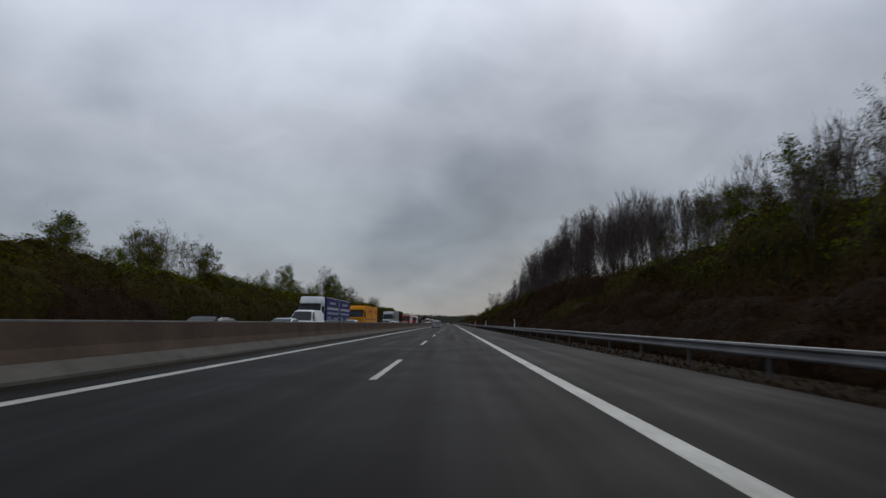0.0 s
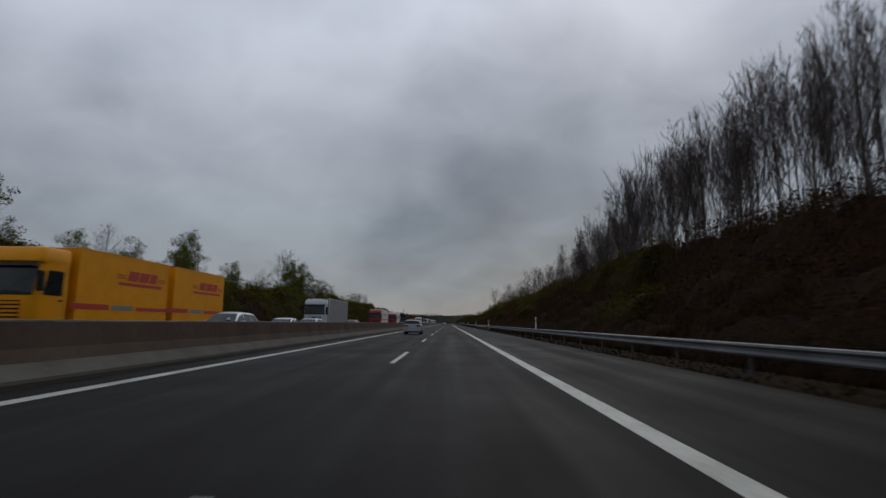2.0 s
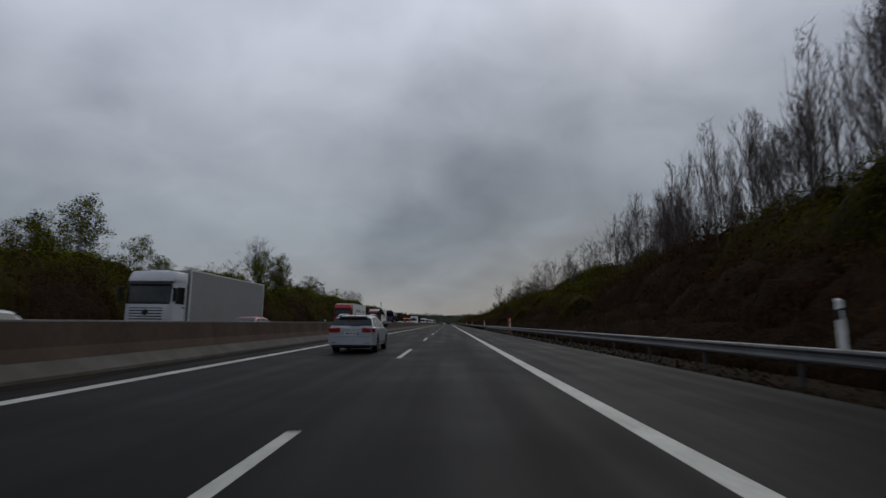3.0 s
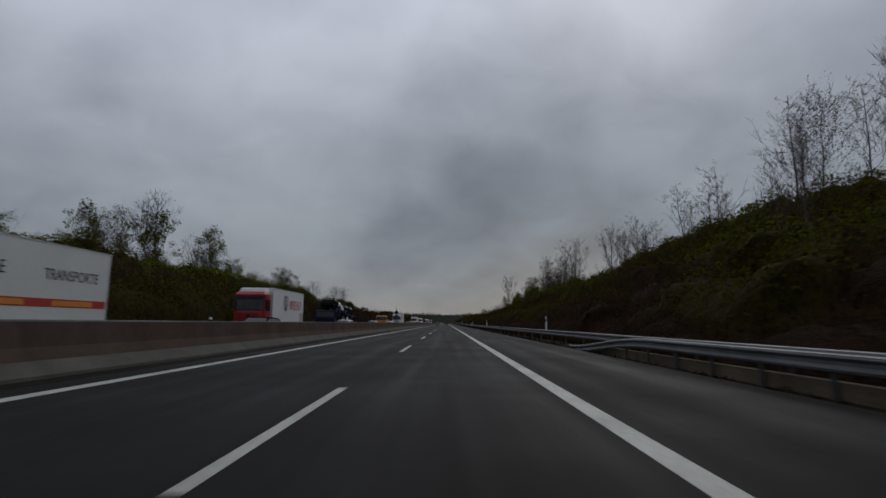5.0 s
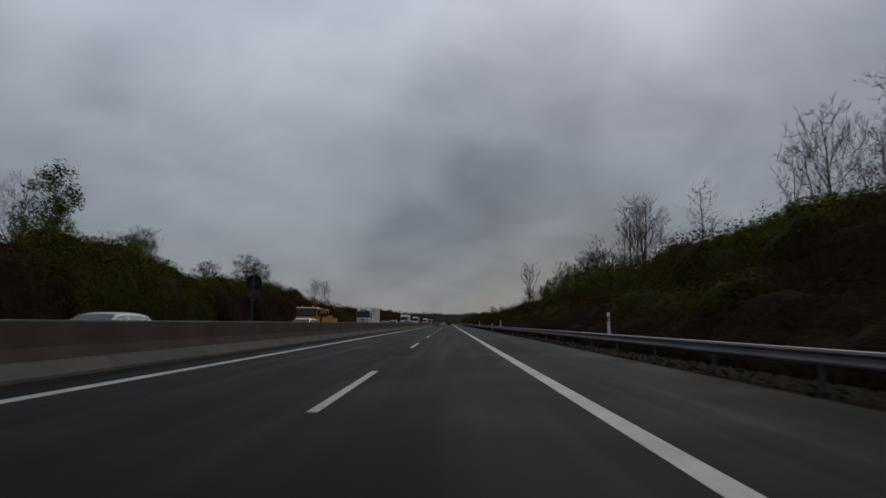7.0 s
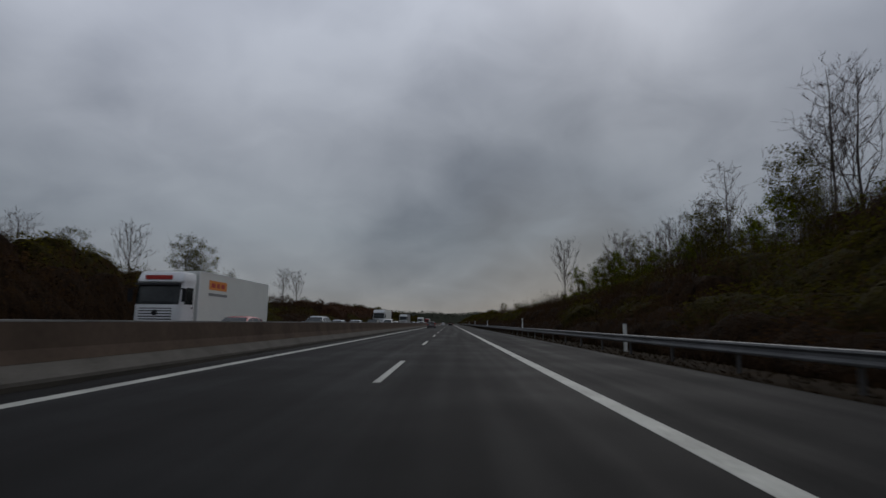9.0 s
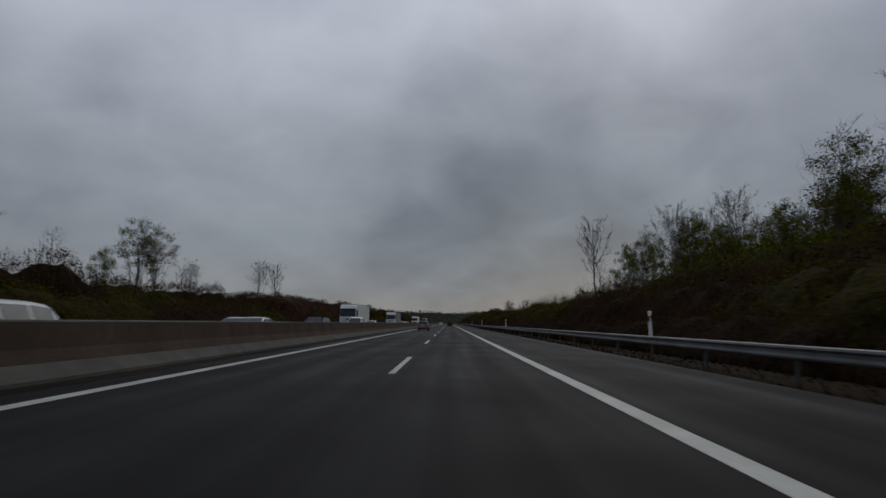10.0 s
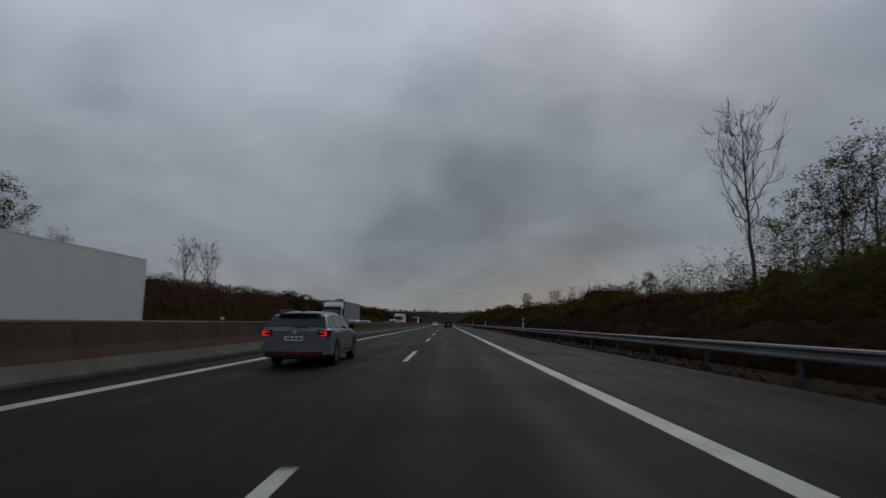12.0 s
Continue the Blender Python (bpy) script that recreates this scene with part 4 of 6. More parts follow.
# ---- distance: wooded ridge closing the view ----
def far_woods():
    r = random.Random(77)
    t, core = Tubes(), Tubes()

    def ridge(x, y):
        h = 19 + 9 * noise.noise((x * 0.012, y * 0.01, 0)) + 4 * noise.noise((x * 0.06, y * 0.03, 5)) - 5 * smooth01(1 - abs(x - 20) / 130) - 7 * smooth01((1100 - y) / 250)
        return max(2.5, h)

    start = lambda x: 1050 if abs(x) < 60 else 760 + 0.25 * abs(x)
    for _ in range(42000):
        x = r.uniform(-620, 620)
        y = r.uniform(start(x), 1330)
        t.leaf(Vector((x, y, ridge(x, y) * (0.45 + 0.57 * r.random() ** 0.7))), r.uniform(1.4, 3.0), r)
    nx, ny = 150, 14
    for j in range(ny):
        for i in range(nx):
            x = -630 + 1260 * i / (nx - 1)
            y = start(x) + (1340 - start(x)) * j / (ny - 1)
            core.v.append(Vector((x, y, -1 if j in (0, ny - 1) else ridge(x, y) * 0.88 + 1.6 * noise.noise((x * 0.3, y * 0.3, 2)))))
    for j in range(ny - 1):
        for i in range(nx - 1):
            core.f.append((j * nx + i, j * nx + i + 1, (j + 1) * nx + i + 1, (j + 1) * nx + i))
    ob = tagged(new("distant_wood"), "dark wooded ridge greyed for haze on the horizon", "woodland", kind="stuff")
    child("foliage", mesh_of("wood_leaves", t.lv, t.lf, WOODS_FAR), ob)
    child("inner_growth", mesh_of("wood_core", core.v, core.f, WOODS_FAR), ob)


far_woods()


# ---- vehicles ----
GLASS = mat("tinted_glass", (0.012, 0.015, 0.016), (0.030, 0.035, 0.037), scale=1.2, rough=0.10, fine=6, rough_vary=0.04)
GLASS_PALE = mat("car_window_glass", (0.018, 0.022, 0.023), (0.036, 0.042, 0.043), scale=1.2, rough=0.10, fine=6, rough_vary=0.04)
RIM = mat("alloy_rim", (0.22, 0.22, 0.23), (0.36, 0.36, 0.37), scale=3, rough=0.35, metal=0.7)
DARK_METAL = mat("chassis_steel", (0.014, 0.014, 0.015), (0.03, 0.029, 0.028), scale=2, rough=0.7)
ALU = mat("aluminium_trim", (0.36, 0.37, 0.38), (0.52, 0.53, 0.54), scale=2, rough=0.4, metal=0.6)
RED_LAMP = glowing("red_tail_lamp", (0.60, 0.02, 0.015), 0.9)
RED_LENS = mat("red_lens", (0.22, 0.006, 0.008), (0.34, 0.012, 0.014), scale=6, rough=0.15, coat=0.6)
RED_LENS_DARK = mat("dark_red_lens", (0.05, 0.003, 0.004), (0.09, 0.005, 0.006), scale=6, rough=0.15, coat=0.6)
CLEAR_LENS = mat("clear_lens", (0.42, 0.44, 0.45), (0.62, 0.64, 0.65), scale=6, rough=0.12, coat=0.6)
PLATE = mat("number_plate_white", (0.62, 0.62, 0.60), (0.74, 0.74, 0.72), scale=6, rough=0.4)
PLATE_BLUE = mat("plate_blue", (0.01, 0.03, 0.20), (0.015, 0.04, 0.26), scale=6, rough=0.4)
INK = mat("dark_lettering", (0.012, 0.012, 0.014), (0.02, 0.02, 0.022), scale=6, rough=0.5)
SILVER = paint("silver_blue_paint", (0.36, 0.39, 0.43), metal=0.25)
GREY_PAINT = paint("grey_paint", (0.29, 0.31, 0.34), metal=0.25)
ESTATE_GREY = paint("steel_grey_paint", (0.145, 0.150, 0.158), metal=0.2)
CAB_SILVER = paint("pale_silver_paint", (0.50, 0.52, 0.55))
DARK_PAINT = paint("anthracite_paint", (0.012, 0.0125, 0.014), rough=0.45, coat=0.0)
WHITE_PAINT = paint("white_paint", (0.74, 0.75, 0.76))
RED_PAINT = paint("red_paint", (0.34, 0.018, 0.022))
YELLOW_PAINT = paint("golden_yellow_paint", (0.72, 0.29, 0.004), rough=0.45, coat=0.0)
ORANGE_PAINT = paint("orange_paint", (0.62, 0.22, 0.015), rough=0.4, coat=0.3)
BLUE_TARP = mat("blue_tarpaulin", (0.009, 0.013, 0.085), (0.015, 0.022, 0.125), scale=1.2, rough=0.55, fine=9, bump=0.15)
GREY_TARP = mat("grey_tarpaulin", (0.16, 0.165, 0.165), (0.195, 0.20, 0.20), scale=1.0, rough=0.6, fine=9, bump=0.15)
WHITE_BODY = mat("white_box_panel", (0.64, 0.65, 0.64), (0.71, 0.72, 0.71), scale=0.5, rough=0.5, fine=10)
CREAM_BODY = mat("off_white_panel", (0.58, 0.59, 0.56), (0.65, 0.66, 0.62), scale=0.5, rough=0.5, fine=10)
PURPLE_PAINT = paint("deep_blue_violet_paint", (0.014, 0.013, 0.050), rough=0.5, coat=0.0)
DUSTY = mat("dusty_panel", (0.36, 0.34, 0.30), (0.52, 0.50, 0.46), scale=1.6, rough=0.7, fine=9)
RED_PRINT = mat("red_print", (0.36, 0.02, 0.012), (0.46, 0.03, 0.02), scale=3, rough=0.5)
ORANGE_PRINT = mat("orange_print", (0.62, 0.20, 0.02), (0.72, 0.26, 0.03), scale=3, rough=0.5)
PALE_BAND = mat("pale_grey_band", (0.34, 0.36, 0.38), (0.46, 0.48, 0.50), scale=3, rough=0.5)
PALE_PRINT = mat("pale_print", (0.24, 0.27, 0.36), (0.34, 0.37, 0.46), scale=3, rough=0.5)


for m, gloss in ((DARK_PAINT, 0.0), (PURPLE_PAINT, 0.06), (BLACK_PLASTIC, 0.10), (DARK_METAL, 0.05), (GLASS, 0.32), (GLASS_PALE, 0.32), (RUBBER, 0.05), (YELLOW_PAINT, 0.15), (BLUE_TARP, 0.15)):
    m.node_tree.nodes["Principled BSDF"].inputs["Specular IOR Level"].default_value = gloss


def ring_loft(rings, cap=True, bm=None):
    bm = bm or bmesh.new()
    rows = [[bm.verts.new(p) for p in r] for r in rings]
    n = len(rows[0])
    for a, b in zip(rows, rows[1:]):
        for i in range(n):
            bm.faces.new((a[i], a[(i + 1) % n], b[(i + 1) % n], b[i]))
    if cap:
        bm.faces.new(rows[0][::-1])
        bm.faces.new(rows[-1])
    return bm


def sheet(rows, thick=0.004, bm=None):
    """A grid of points given as rows, closed into a thin solid along its mean normal."""
    bm = bm or bmesh.new()
    up = (Vector(rows[-1][0]) - Vector(rows[0][0])).cross(Vector(rows[0][-1]) - Vector(rows[0][0])).normalized() * thick
    fr = [[bm.verts.new(p) for p in r] for r in rows]
    bk = [[bm.verts.new(Vector(p) + up) for p in r] for r in rows]
    for i in range(len(fr) - 1):
        for j in range(len(fr[0]) - 1):
            bm.faces.new((fr[i][j], fr[i][j + 1], fr[i + 1][j + 1], fr[i + 1][j]))
            bm.faces.new((bk[i][j], bk[i + 1][j], bk[i + 1][j + 1], bk[i][j + 1]))
    loop = lambda g: g[0] + [r[-1] for r in g[1:]] + g[-1][-2::-1] + [r[0] for r in g[-2:0:-1]]
    a, b = loop(fr), loop(bk)
    for i in range(len(a)):
        k = (i + 1) % len(a)
        bm.faces.new((a[i], b[i], b[k], a[k]))
    return bm


def lerp_table(table, y):
    if y <= table[0][0]:
        return table[0][1]
    for (a, va), (b, vb) in zip(table, table[1:]):
        if y <= b:
            u = (y - a) / (b - a)
            return va + (vb - va) * u
    return table[-1][1]


def smooth_table(table, y, r=0.12):
    return sum(lerp_table(table, y + r * k / 3) for k in range(-3, 4)) / 7


def wheel(parent, x, y, r, width, side, rim=RIM, spokes=5):
    """A tyre with a rim of spokes under it; side is +1 on the right flank."""
    bm = bmesh.new()
    segs = 22
    prof = [(-width / 2, r * 0.66), (-width / 2, r * 0.93), (-width / 2 + 0.02, r), (width / 2 - 0.02, r), (width / 2, r * 0.93), (width / 2, r * 0.66)]
    ringset = []
    for i in range(segs):
        w = 2 * math.pi * i / segs
        ringset.append([bm.verts.new((x + px, y + pr * math.cos(w), r + pr * math.sin(w))) for px, pr in prof])
    n = len(prof)
    for i in range(segs):
        a, b = ringset[i], ringset[(i + 1) % segs]
        for j in range(n):
            bm.faces.new((a[j], a[(j + 1) % n], b[(j + 1) % n], b[j]))
    tyre = part("wheel", bm, RUBBER, parent)
    bm = cyl_bm(r * 0.66, width * 0.5, 20, "X", at=(x, y, r))
    part("rim_barrel", bm, DARK_METAL, tyre)
    bm = bmesh.new()
    f = x + side * width * 0.44
    for k in range(spokes):
        w = 2 * math.pi * k / spokes + 0.3
        c, s = math.cos(w), math.sin(w)
        quad = [(-0.045, 0.03), (0.045, 0.03), (0.03, r * 0.62), (-0.03, r * 0.62)]
        lo = [bm.verts.new((f - side * 0.03, y + a * c - b * s, r + a * s + b * c)) for a, b in quad]
        hi = [bm.verts.new((f, y + a * c - b * s, r + a * s + b * c)) for a, b in quad]
        bm.faces.new(lo); bm.faces.new(hi[::-1])
        for i in range(4):
            bm.faces.new((lo[i], hi[i], hi[(i + 1) % 4], lo[(i + 1) % 4]))
    cyl_bm(r * 0.16, 0.03, 12, "X", bm, (f, y, r))
    rim_ring = [[(f + dx, y + rr * math.cos(2 * math.pi * i / 20), r + rr * math.sin(2 * math.pi * i / 20)) for i in range(20)] for dx, rr in ((0, r * 0.58), (0, r * 0.67), (-side * 0.04, r * 0.67), (-side * 0.04, r * 0.58))]
    ring_loft(rim_ring + [rim_ring[0]], False, bm)
    part("rim", bm, rim, tyre)


CAR_SPECS = {
    # length, half width, belt line, roof line, windscreen foot, rear glass foot, axles, wheel radius
    "estate": dict(L=4.77, w=0.91, belt=[(0, 0.60), (0.06, 0.70), (0.3, 0.80), (1.0, 0.93), (1.4, 0.98), (4.6, 1.02), (4.77, 0.98)],
                   roof=[(1.25, 0.97), (2.12, 1.42), (2.7, 1.49), (3.6, 1.48), (4.32, 1.42), (4.40, 1.37), (4.72, 1.00)], axles=(0.93, 3.64), r=0.325, low=0.23),
    "hatch": dict(L=4.2, w=0.88, belt=[(0, 0.60), (0.06, 0.72), (0.3, 0.82), (0.9, 0.95), (1.2, 1.0), (4.05, 1.02), (4.2, 0.96)],
                  roof=[(1.05, 0.98), (1.85, 1.42), (2.4, 1.48), (3.2, 1.46), (3.75, 1.38), (4.1, 1.0)], axles=(0.85, 3.45), r=0.31, low=0.22),
    "saloon": dict(L=4.7, w=0.90, belt=[(0, 0.60), (0.06, 0.70), (0.3, 0.78), (1.0, 0.91), (1.45, 0.97), (3.9, 1.02), (4.6, 1.0), (4.7, 0.94)],
                   roof=[(1.35, 0.96), (2.2, 1.40), (2.7, 1.46), (3.3, 1.43), (4.1, 1.06), (4.2, 1.02)], axles=(0.9, 3.65), r=0.32, low=0.22),
    "people_carrier": dict(L=4.6, w=0.92, belt=[(0, 0.62), (0.06, 0.74), (0.25, 0.86), (0.8, 1.0), (1.1, 1.06), (4.45, 1.08), (4.6, 1.02)],
                           roof=[(0.85, 1.02), (1.85, 1.62), (2.4, 1.70), (3.6, 1.68), (4.2, 1.60), (4.5, 1.06)], axles=(0.9, 3.6), r=0.325, low=0.23),
    "small_van": dict(L=4.4, w=0.92, belt=[(0, 0.62), (0.06, 0.76), (0.25, 0.88), (0.8, 1.02), (1.1, 1.10), (4.3, 1.12), (4.4, 1.08)],
                      roof=[(0.85, 1.04), (1.75, 1.72), (2.2, 1.82), (3.6, 1.83), (4.28, 1.80), (4.38, 1.10)], axles=(0.9, 3.6), r=0.32, low=0.24),
    "panel_van": dict(L=5.2, w=0.98, belt=[(0, 0.75), (0.06, 0.92), (0.3, 1.06), (0.75, 1.18), (1.0, 1.24), (5.1, 1.26), (5.2, 1.24)],
                      roof=[(0.75, 1.18), (1.55, 2.06), (1.9, 2.16), (4.6, 2.18), (5.12, 2.14), (5.19, 1.26)], axles=(0.95, 4.15), r=0.35, low=0.28),
}


def build_car(kind, paint_mat, label, category, rear=False, detail=False, panel=False, tail_glow=False, glass=None, group="", red_strip=False):
    """A car with its nose at y = 0, pointing to -y."""
    s = CAR_SPECS[kind]
    L, W, r = s["L"], s["w"], s["r"]
    glass = glass or GLASS_PALE
    ob = thing(category.replace(" ", "_"), label, category, group)
    y_axles = s["axles"]

    def half(y):
        k = 1.0
        if y < 0.55:
            k -= 0.24 * ((0.55 - y) / 0.55) ** 2
        if y > L - 0.4:
            k -= 0.09 * ((y - L + 0.4) / 0.4) ** 2
        return W * k

    def low(y):
        z = s["low"] + (0.06 if y < 0.2 else 0.09 * smooth01((y - L + 0.7) / 0.7))
        for a in y_axles:
            d = r * 1.16
            if abs(y - a) < d:
                z = max(z, r * 0.95 + math.sqrt(d * d - (y - a) ** 2))
        return min(z, belt(y) - 0.12)

    def belt(y):
        return smooth_table(s["belt"], y, 0.08)

    ys = sorted(set([round(L * i / 34, 3) for i in range(35)] + [round(a + r * 1.16 * k, 3) for a in y_axles for k in (-1.01, -0.98, -0.9, -0.75, -0.5, -0.25, 0, 0.25, 0.5, 0.75, 0.9, 0.98, 1.01)] + [0.03, 0.08, 0.14, 0.22, L - 0.03, L - 0.1]))
    ys = [y for y in ys if 0 <= y <= L]

    def section(y):
        zl, zb, w = low(y), belt(y), half(y)
        end = 0.04 * (smooth01((0.08 - y) / 0.08) + smooth01((y - L + 0.06) / 0.06))
        zl, zb, w = zl + end, zb - end, w - end * 0.8
        h = zb - zl
        hp = [(w * 0.80, zl), (w * 0.965, zl + min(0.05, h * 0.2)), (w * 0.99, zl + h * 0.35), (w, zl + h * 0.60), (w * 0.992, zl + h * 0.78), (w * 0.972, zb - 0.035), (w * 0.93, zb), (w * 0.5, zb + 0.015)]
        return [(x, y, z) for x, z in hp] + [(-x, y, z) for x, z in reversed(hp)]

    body = part("body", ring_loft([section(y) for y in ys]), paint_mat, ob)
    # greenhouse
    y0, y1 = s["roof"][0][0], s["roof"][-1][0]
    roof = lambda y: smooth_table(s["roof"], y, 0.10) if y0 + 0.12 < y < y1 - 0.05 else lerp_table(s["roof"], y)
    peak = max(z for _, z in s["roof"])

    def cabin(y, f):
        """Flank of the cabin at y: f from 0 at the belt to 1 at the gutter."""
        zb, zt = belt(y) - 0.02, max(belt(y) - 0.01, roof(y) - 0.05)
        lean = 0.24 if not kind.endswith("van") else 0.13
        zz = zb + (zt - zb) * f
        return half(y) * 0.935 - lean * ((zz - zb) / max(0.2, peak - 1.0)) ** 1.15 * (peak - 1.0) / 0.5 * 0.95, zz

    gy = [y0 + (y1 - y0) * i / 26 for i in range(27)]
    rings = []
    for y in gy:
        hp = [cabin(y, f) for f in (0, 0.35, 0.7, 1.0)]
        wt = hp[-1][0]
        zt = max(belt(y), roof(y))
        hp += [(wt - 0.05, hp[-1][1] + (zt - hp[-1][1]) * 0.75), (wt * 0.72, zt + 0.005), (wt * 0.3, zt + 0.012)]
        rings.append([(x, y, z) for x, z in hp] + [(-x, y, z) for x, z in reversed(hp)])
    part("roof", ring_loft(rings), paint_mat, ob)

    def side_glass(ya, yb, side, f0=0.10, f1=0.90):
        rows = []
        for f in (f0, 0.5, f1):
            rows.append([(side * (cabin(y, f)[0] + 0.006), y, cabin(y, f)[1]) for y in [ya + (yb - ya) * k / 8 for k in range(9)]])
        bm = sheet(rows if side > 0 else [list(q) for q in rows], 0.003)
        part("side_window", bm, glass, ob)

    pillars = {"estate": [(1.62, 2.62), (2.70, 3.60), (3.68, 4.36)], "hatch": [(1.4, 2.4), (2.48, 3.3), (3.38, 3.72)], "saloon": [(1.75, 2.7), (2.78, 3.75)],
               "people_carrier": [(1.3, 2.4), (2.48, 3.4), (3.48, 4.2)], "small_van": [(1.25, 2.3), (2.42, 4.0)], "panel_van": [(1.15, 2.1)]}[kind]
    for side in (1, -1):
        for ya, yb in pillars:
            side_glass(ya, yb, side)
    ya = s["roof"][0][0] + 0.10
    yb = s["roof"][1][0] - 0.02

    def end_glass(name, ys_, offset):
        rows = []
        for y in ys_:
            wt = cabin(y, 1.0)[0] - (0.06 if y < 3 else 0.025)
            rows.append([(wt * k / 4, y + offset, roof(y) + 0.016 - 0.012 * abs(k) / 4) for k in range(-4, 5)])
        return part(name, sheet(rows, 0.003), glass, ob)

    end_glass("windscreen", [ya + (yb - ya) * k / 5 for k in range(6)], -0.008)
    yr0, yr1 = s["roof"][-2][0] + 0.01, s["roof"][-1][0] - 0.045
    end_glass("rear_window", [yr0 + (yr1 - yr0) * k / 4 for k in range(5)], 0.012)
    for a in y_axles:
        for side in (1, -1):
            wheel(ob, side * (W - 0.12), a, r, 0.215, side)
    part("underbody", box_bm(-W * 0.72, W * 0.72, 0.3, L - 0.3, 0.20, 0.42), DARK_METAL, ob)
    # mirrors
    for side in (1, -1):
        ym = y0 + 0.62
        bm = box_bm(side * (W - 0.03), side * (W + 0.17), ym, ym + 0.11, belt(ym) + 0.02, belt(ym) + 0.17)
        bmesh.ops.recalc_face_normals(bm, faces=bm.faces)
        part("mirror", bm, BLACK_PLASTIC if detail else paint_mat, ob, bevel=0.03)
    # headlamps and grille
    for side in (1, -1):
        rows = []
        for z in (0.60, 0.68, 0.74):
            rows.append([(side * (half(y) * 0.99 + 0.004 - (0.02 if z > 0.7 else 0)), y + 0.0, z + 0.18 * y) for y in (0.10, 0.2, 0.34, 0.5)])
        part("headlight", sheet(rows, 0.004), CLEAR_LENS, ob)
    part("grille", box_bm(-W * 0.5, W * 0.5, -0.012, 0.05, 0.42, 0.58), BLACK_PLASTIC, ob)
    part("front_plate", box_bm(-0.26, 0.26, -0.024, -0.012, 0.44, 0.55), PLATE, ob)
    if rear:
        # tail: bumper, lamps wrapped round the corners, plate with plain bars, wiper
        rb = bmesh.new()
        box_bm(-W * 0.93, W * 0.93, L - 0.16, L + 0.075, 0.34, 0.62, rb)
        part("bumper", rb, paint_mat, ob, bevel=0.05)
        if tail_glow:
            part("bumper_valance", box_bm(-W * 0.84, W * 0.84, L - 0.1, L + 0.079, 0.30, 0.42), BLACK_PLASTIC, ob, bevel=0.02)
        part("bumper_skirt", box_bm(-W * 0.80, W * 0.80, L - 0.14, L + 0.060, 0.26, 0.345), BLACK_PLASTIC, ob, bevel=0.015)
        for side in (1, -1):
            lens = bmesh.new()
            rows = []
            za, zb = 0.80, 0.965
            for z in (za, (za + zb) / 2, zb):
                rows.append([(side * (0.60 if tail_glow else 0.42), L + 0.012, z + 0.02), (side * 0.68, L + 0.012, z), (side * (half(L) * 0.955), L - 0.005, z), (side * (half(L - 0.08) + 0.006), L - 0.08, z), (side * (half(L - 0.22) + 0.006), L - 0.22, z + 0.015)])
            sheet(rows, 0.012, lens)
            lamp = part("tail_light", lens, RED_LENS_DARK if tail_glow else RED_LENS, ob)
            if tail_glow:
                lit = bmesh.new()
                for q in (0.825, 0.915):
                    box_bm(side * 0.66, side * 0.83, L + 0.005, L + 0.030, q, q + 0.020, lit)
                box_bm(side * 0.80, side * 0.835, L + 0.003, L + 0.030, 0.825, 0.943, lit)
                bmesh.ops.recalc_face_normals(lit, faces=lit.faces)
                part("lamp_strip", lit, RED_LAMP, lamp)
            else:
                lit = box_bm(side * 0.52, side * 0.80, L + 0.005, L + 0.028, 0.835, 0.875)
                part("lamp_strip", lit, RED_LENS, lamp)
            part("reflector", box_bm(side * 0.56, side * 0.74, L + 0.070, L + 0.080, 0.40, 0.425), RED_LENS, ob)
        plate_ob = part("number_plate", box_bm(-0.26, 0.26, L + 0.006, L + 0.020, 0.70, 0.81), PLATE, ob, bevel=0.004)
        part("plate_strip", box_bm(-0.258, -0.215, L + 0.020, L + 0.0225, 0.702, 0.808), PLATE_BLUE, plate_ob)
        bars = bmesh.new()
        for xa, xb in ((-0.18, -0.06), (-0.03, 0.05), (0.08, 0.22)):
            box_bm(xa, xb, L + 0.020, L + 0.0225, 0.728, 0.782, bars)
        part("plate_bars", bars, INK, plate_ob)
        part("tailgate_trim", box_bm(-0.36, 0.36, L + 0.004, L + 0.022, 0.835, 0.865), ALU if not tail_glow else paint_mat, ob, bevel=0.006)
        badge = cyl_bm(0.055, 0.02, 20, "Y", at=(0, L + 0.012, 0.92))
        part("badge", badge, ALU, ob)
        part("tailgate_seam", box_bm(-W * 0.80, W * 0.80, L + 0.001, L + 0.006, 0.632, 0.642), INK, ob)
        wiper = bmesh.new()
        box_bm(-0.30, 0.06, L - 0.075, L - 0.05, 1.055, 1.075, wiper)
        part("rear_wiper", wiper, BLACK_PLASTIC, ob)
        sp = bmesh.new()
        yt = s["roof"][-3][0]
        box_bm(-0.56, 0.56, yt - 0.05, yt + 0.20, roof(yt) - 0.010, roof(yt) + 0.028, sp)
        part("roof_spoiler", sp, paint_mat, ob, bevel=0.014)
        part("brake_light", box_bm(-0.16, 0.16, yt + 0.195, yt + 0.206, roof(yt), roof(yt) + 0.016), RED_LENS, ob)
        if red_strip:
            part("reflector_strip", box_bm(-0.52, 0.52, L + 0.074, L + 0.082, 0.37, 0.39), RED_LENS, ob)
        for side in (1, -1):
            part("exhaust_pipe", cyl_bm(0.035, 0.10, 12, "Y", at=(side * 0.52, L + 0.04, 0.285)), DARK_METAL, ob)
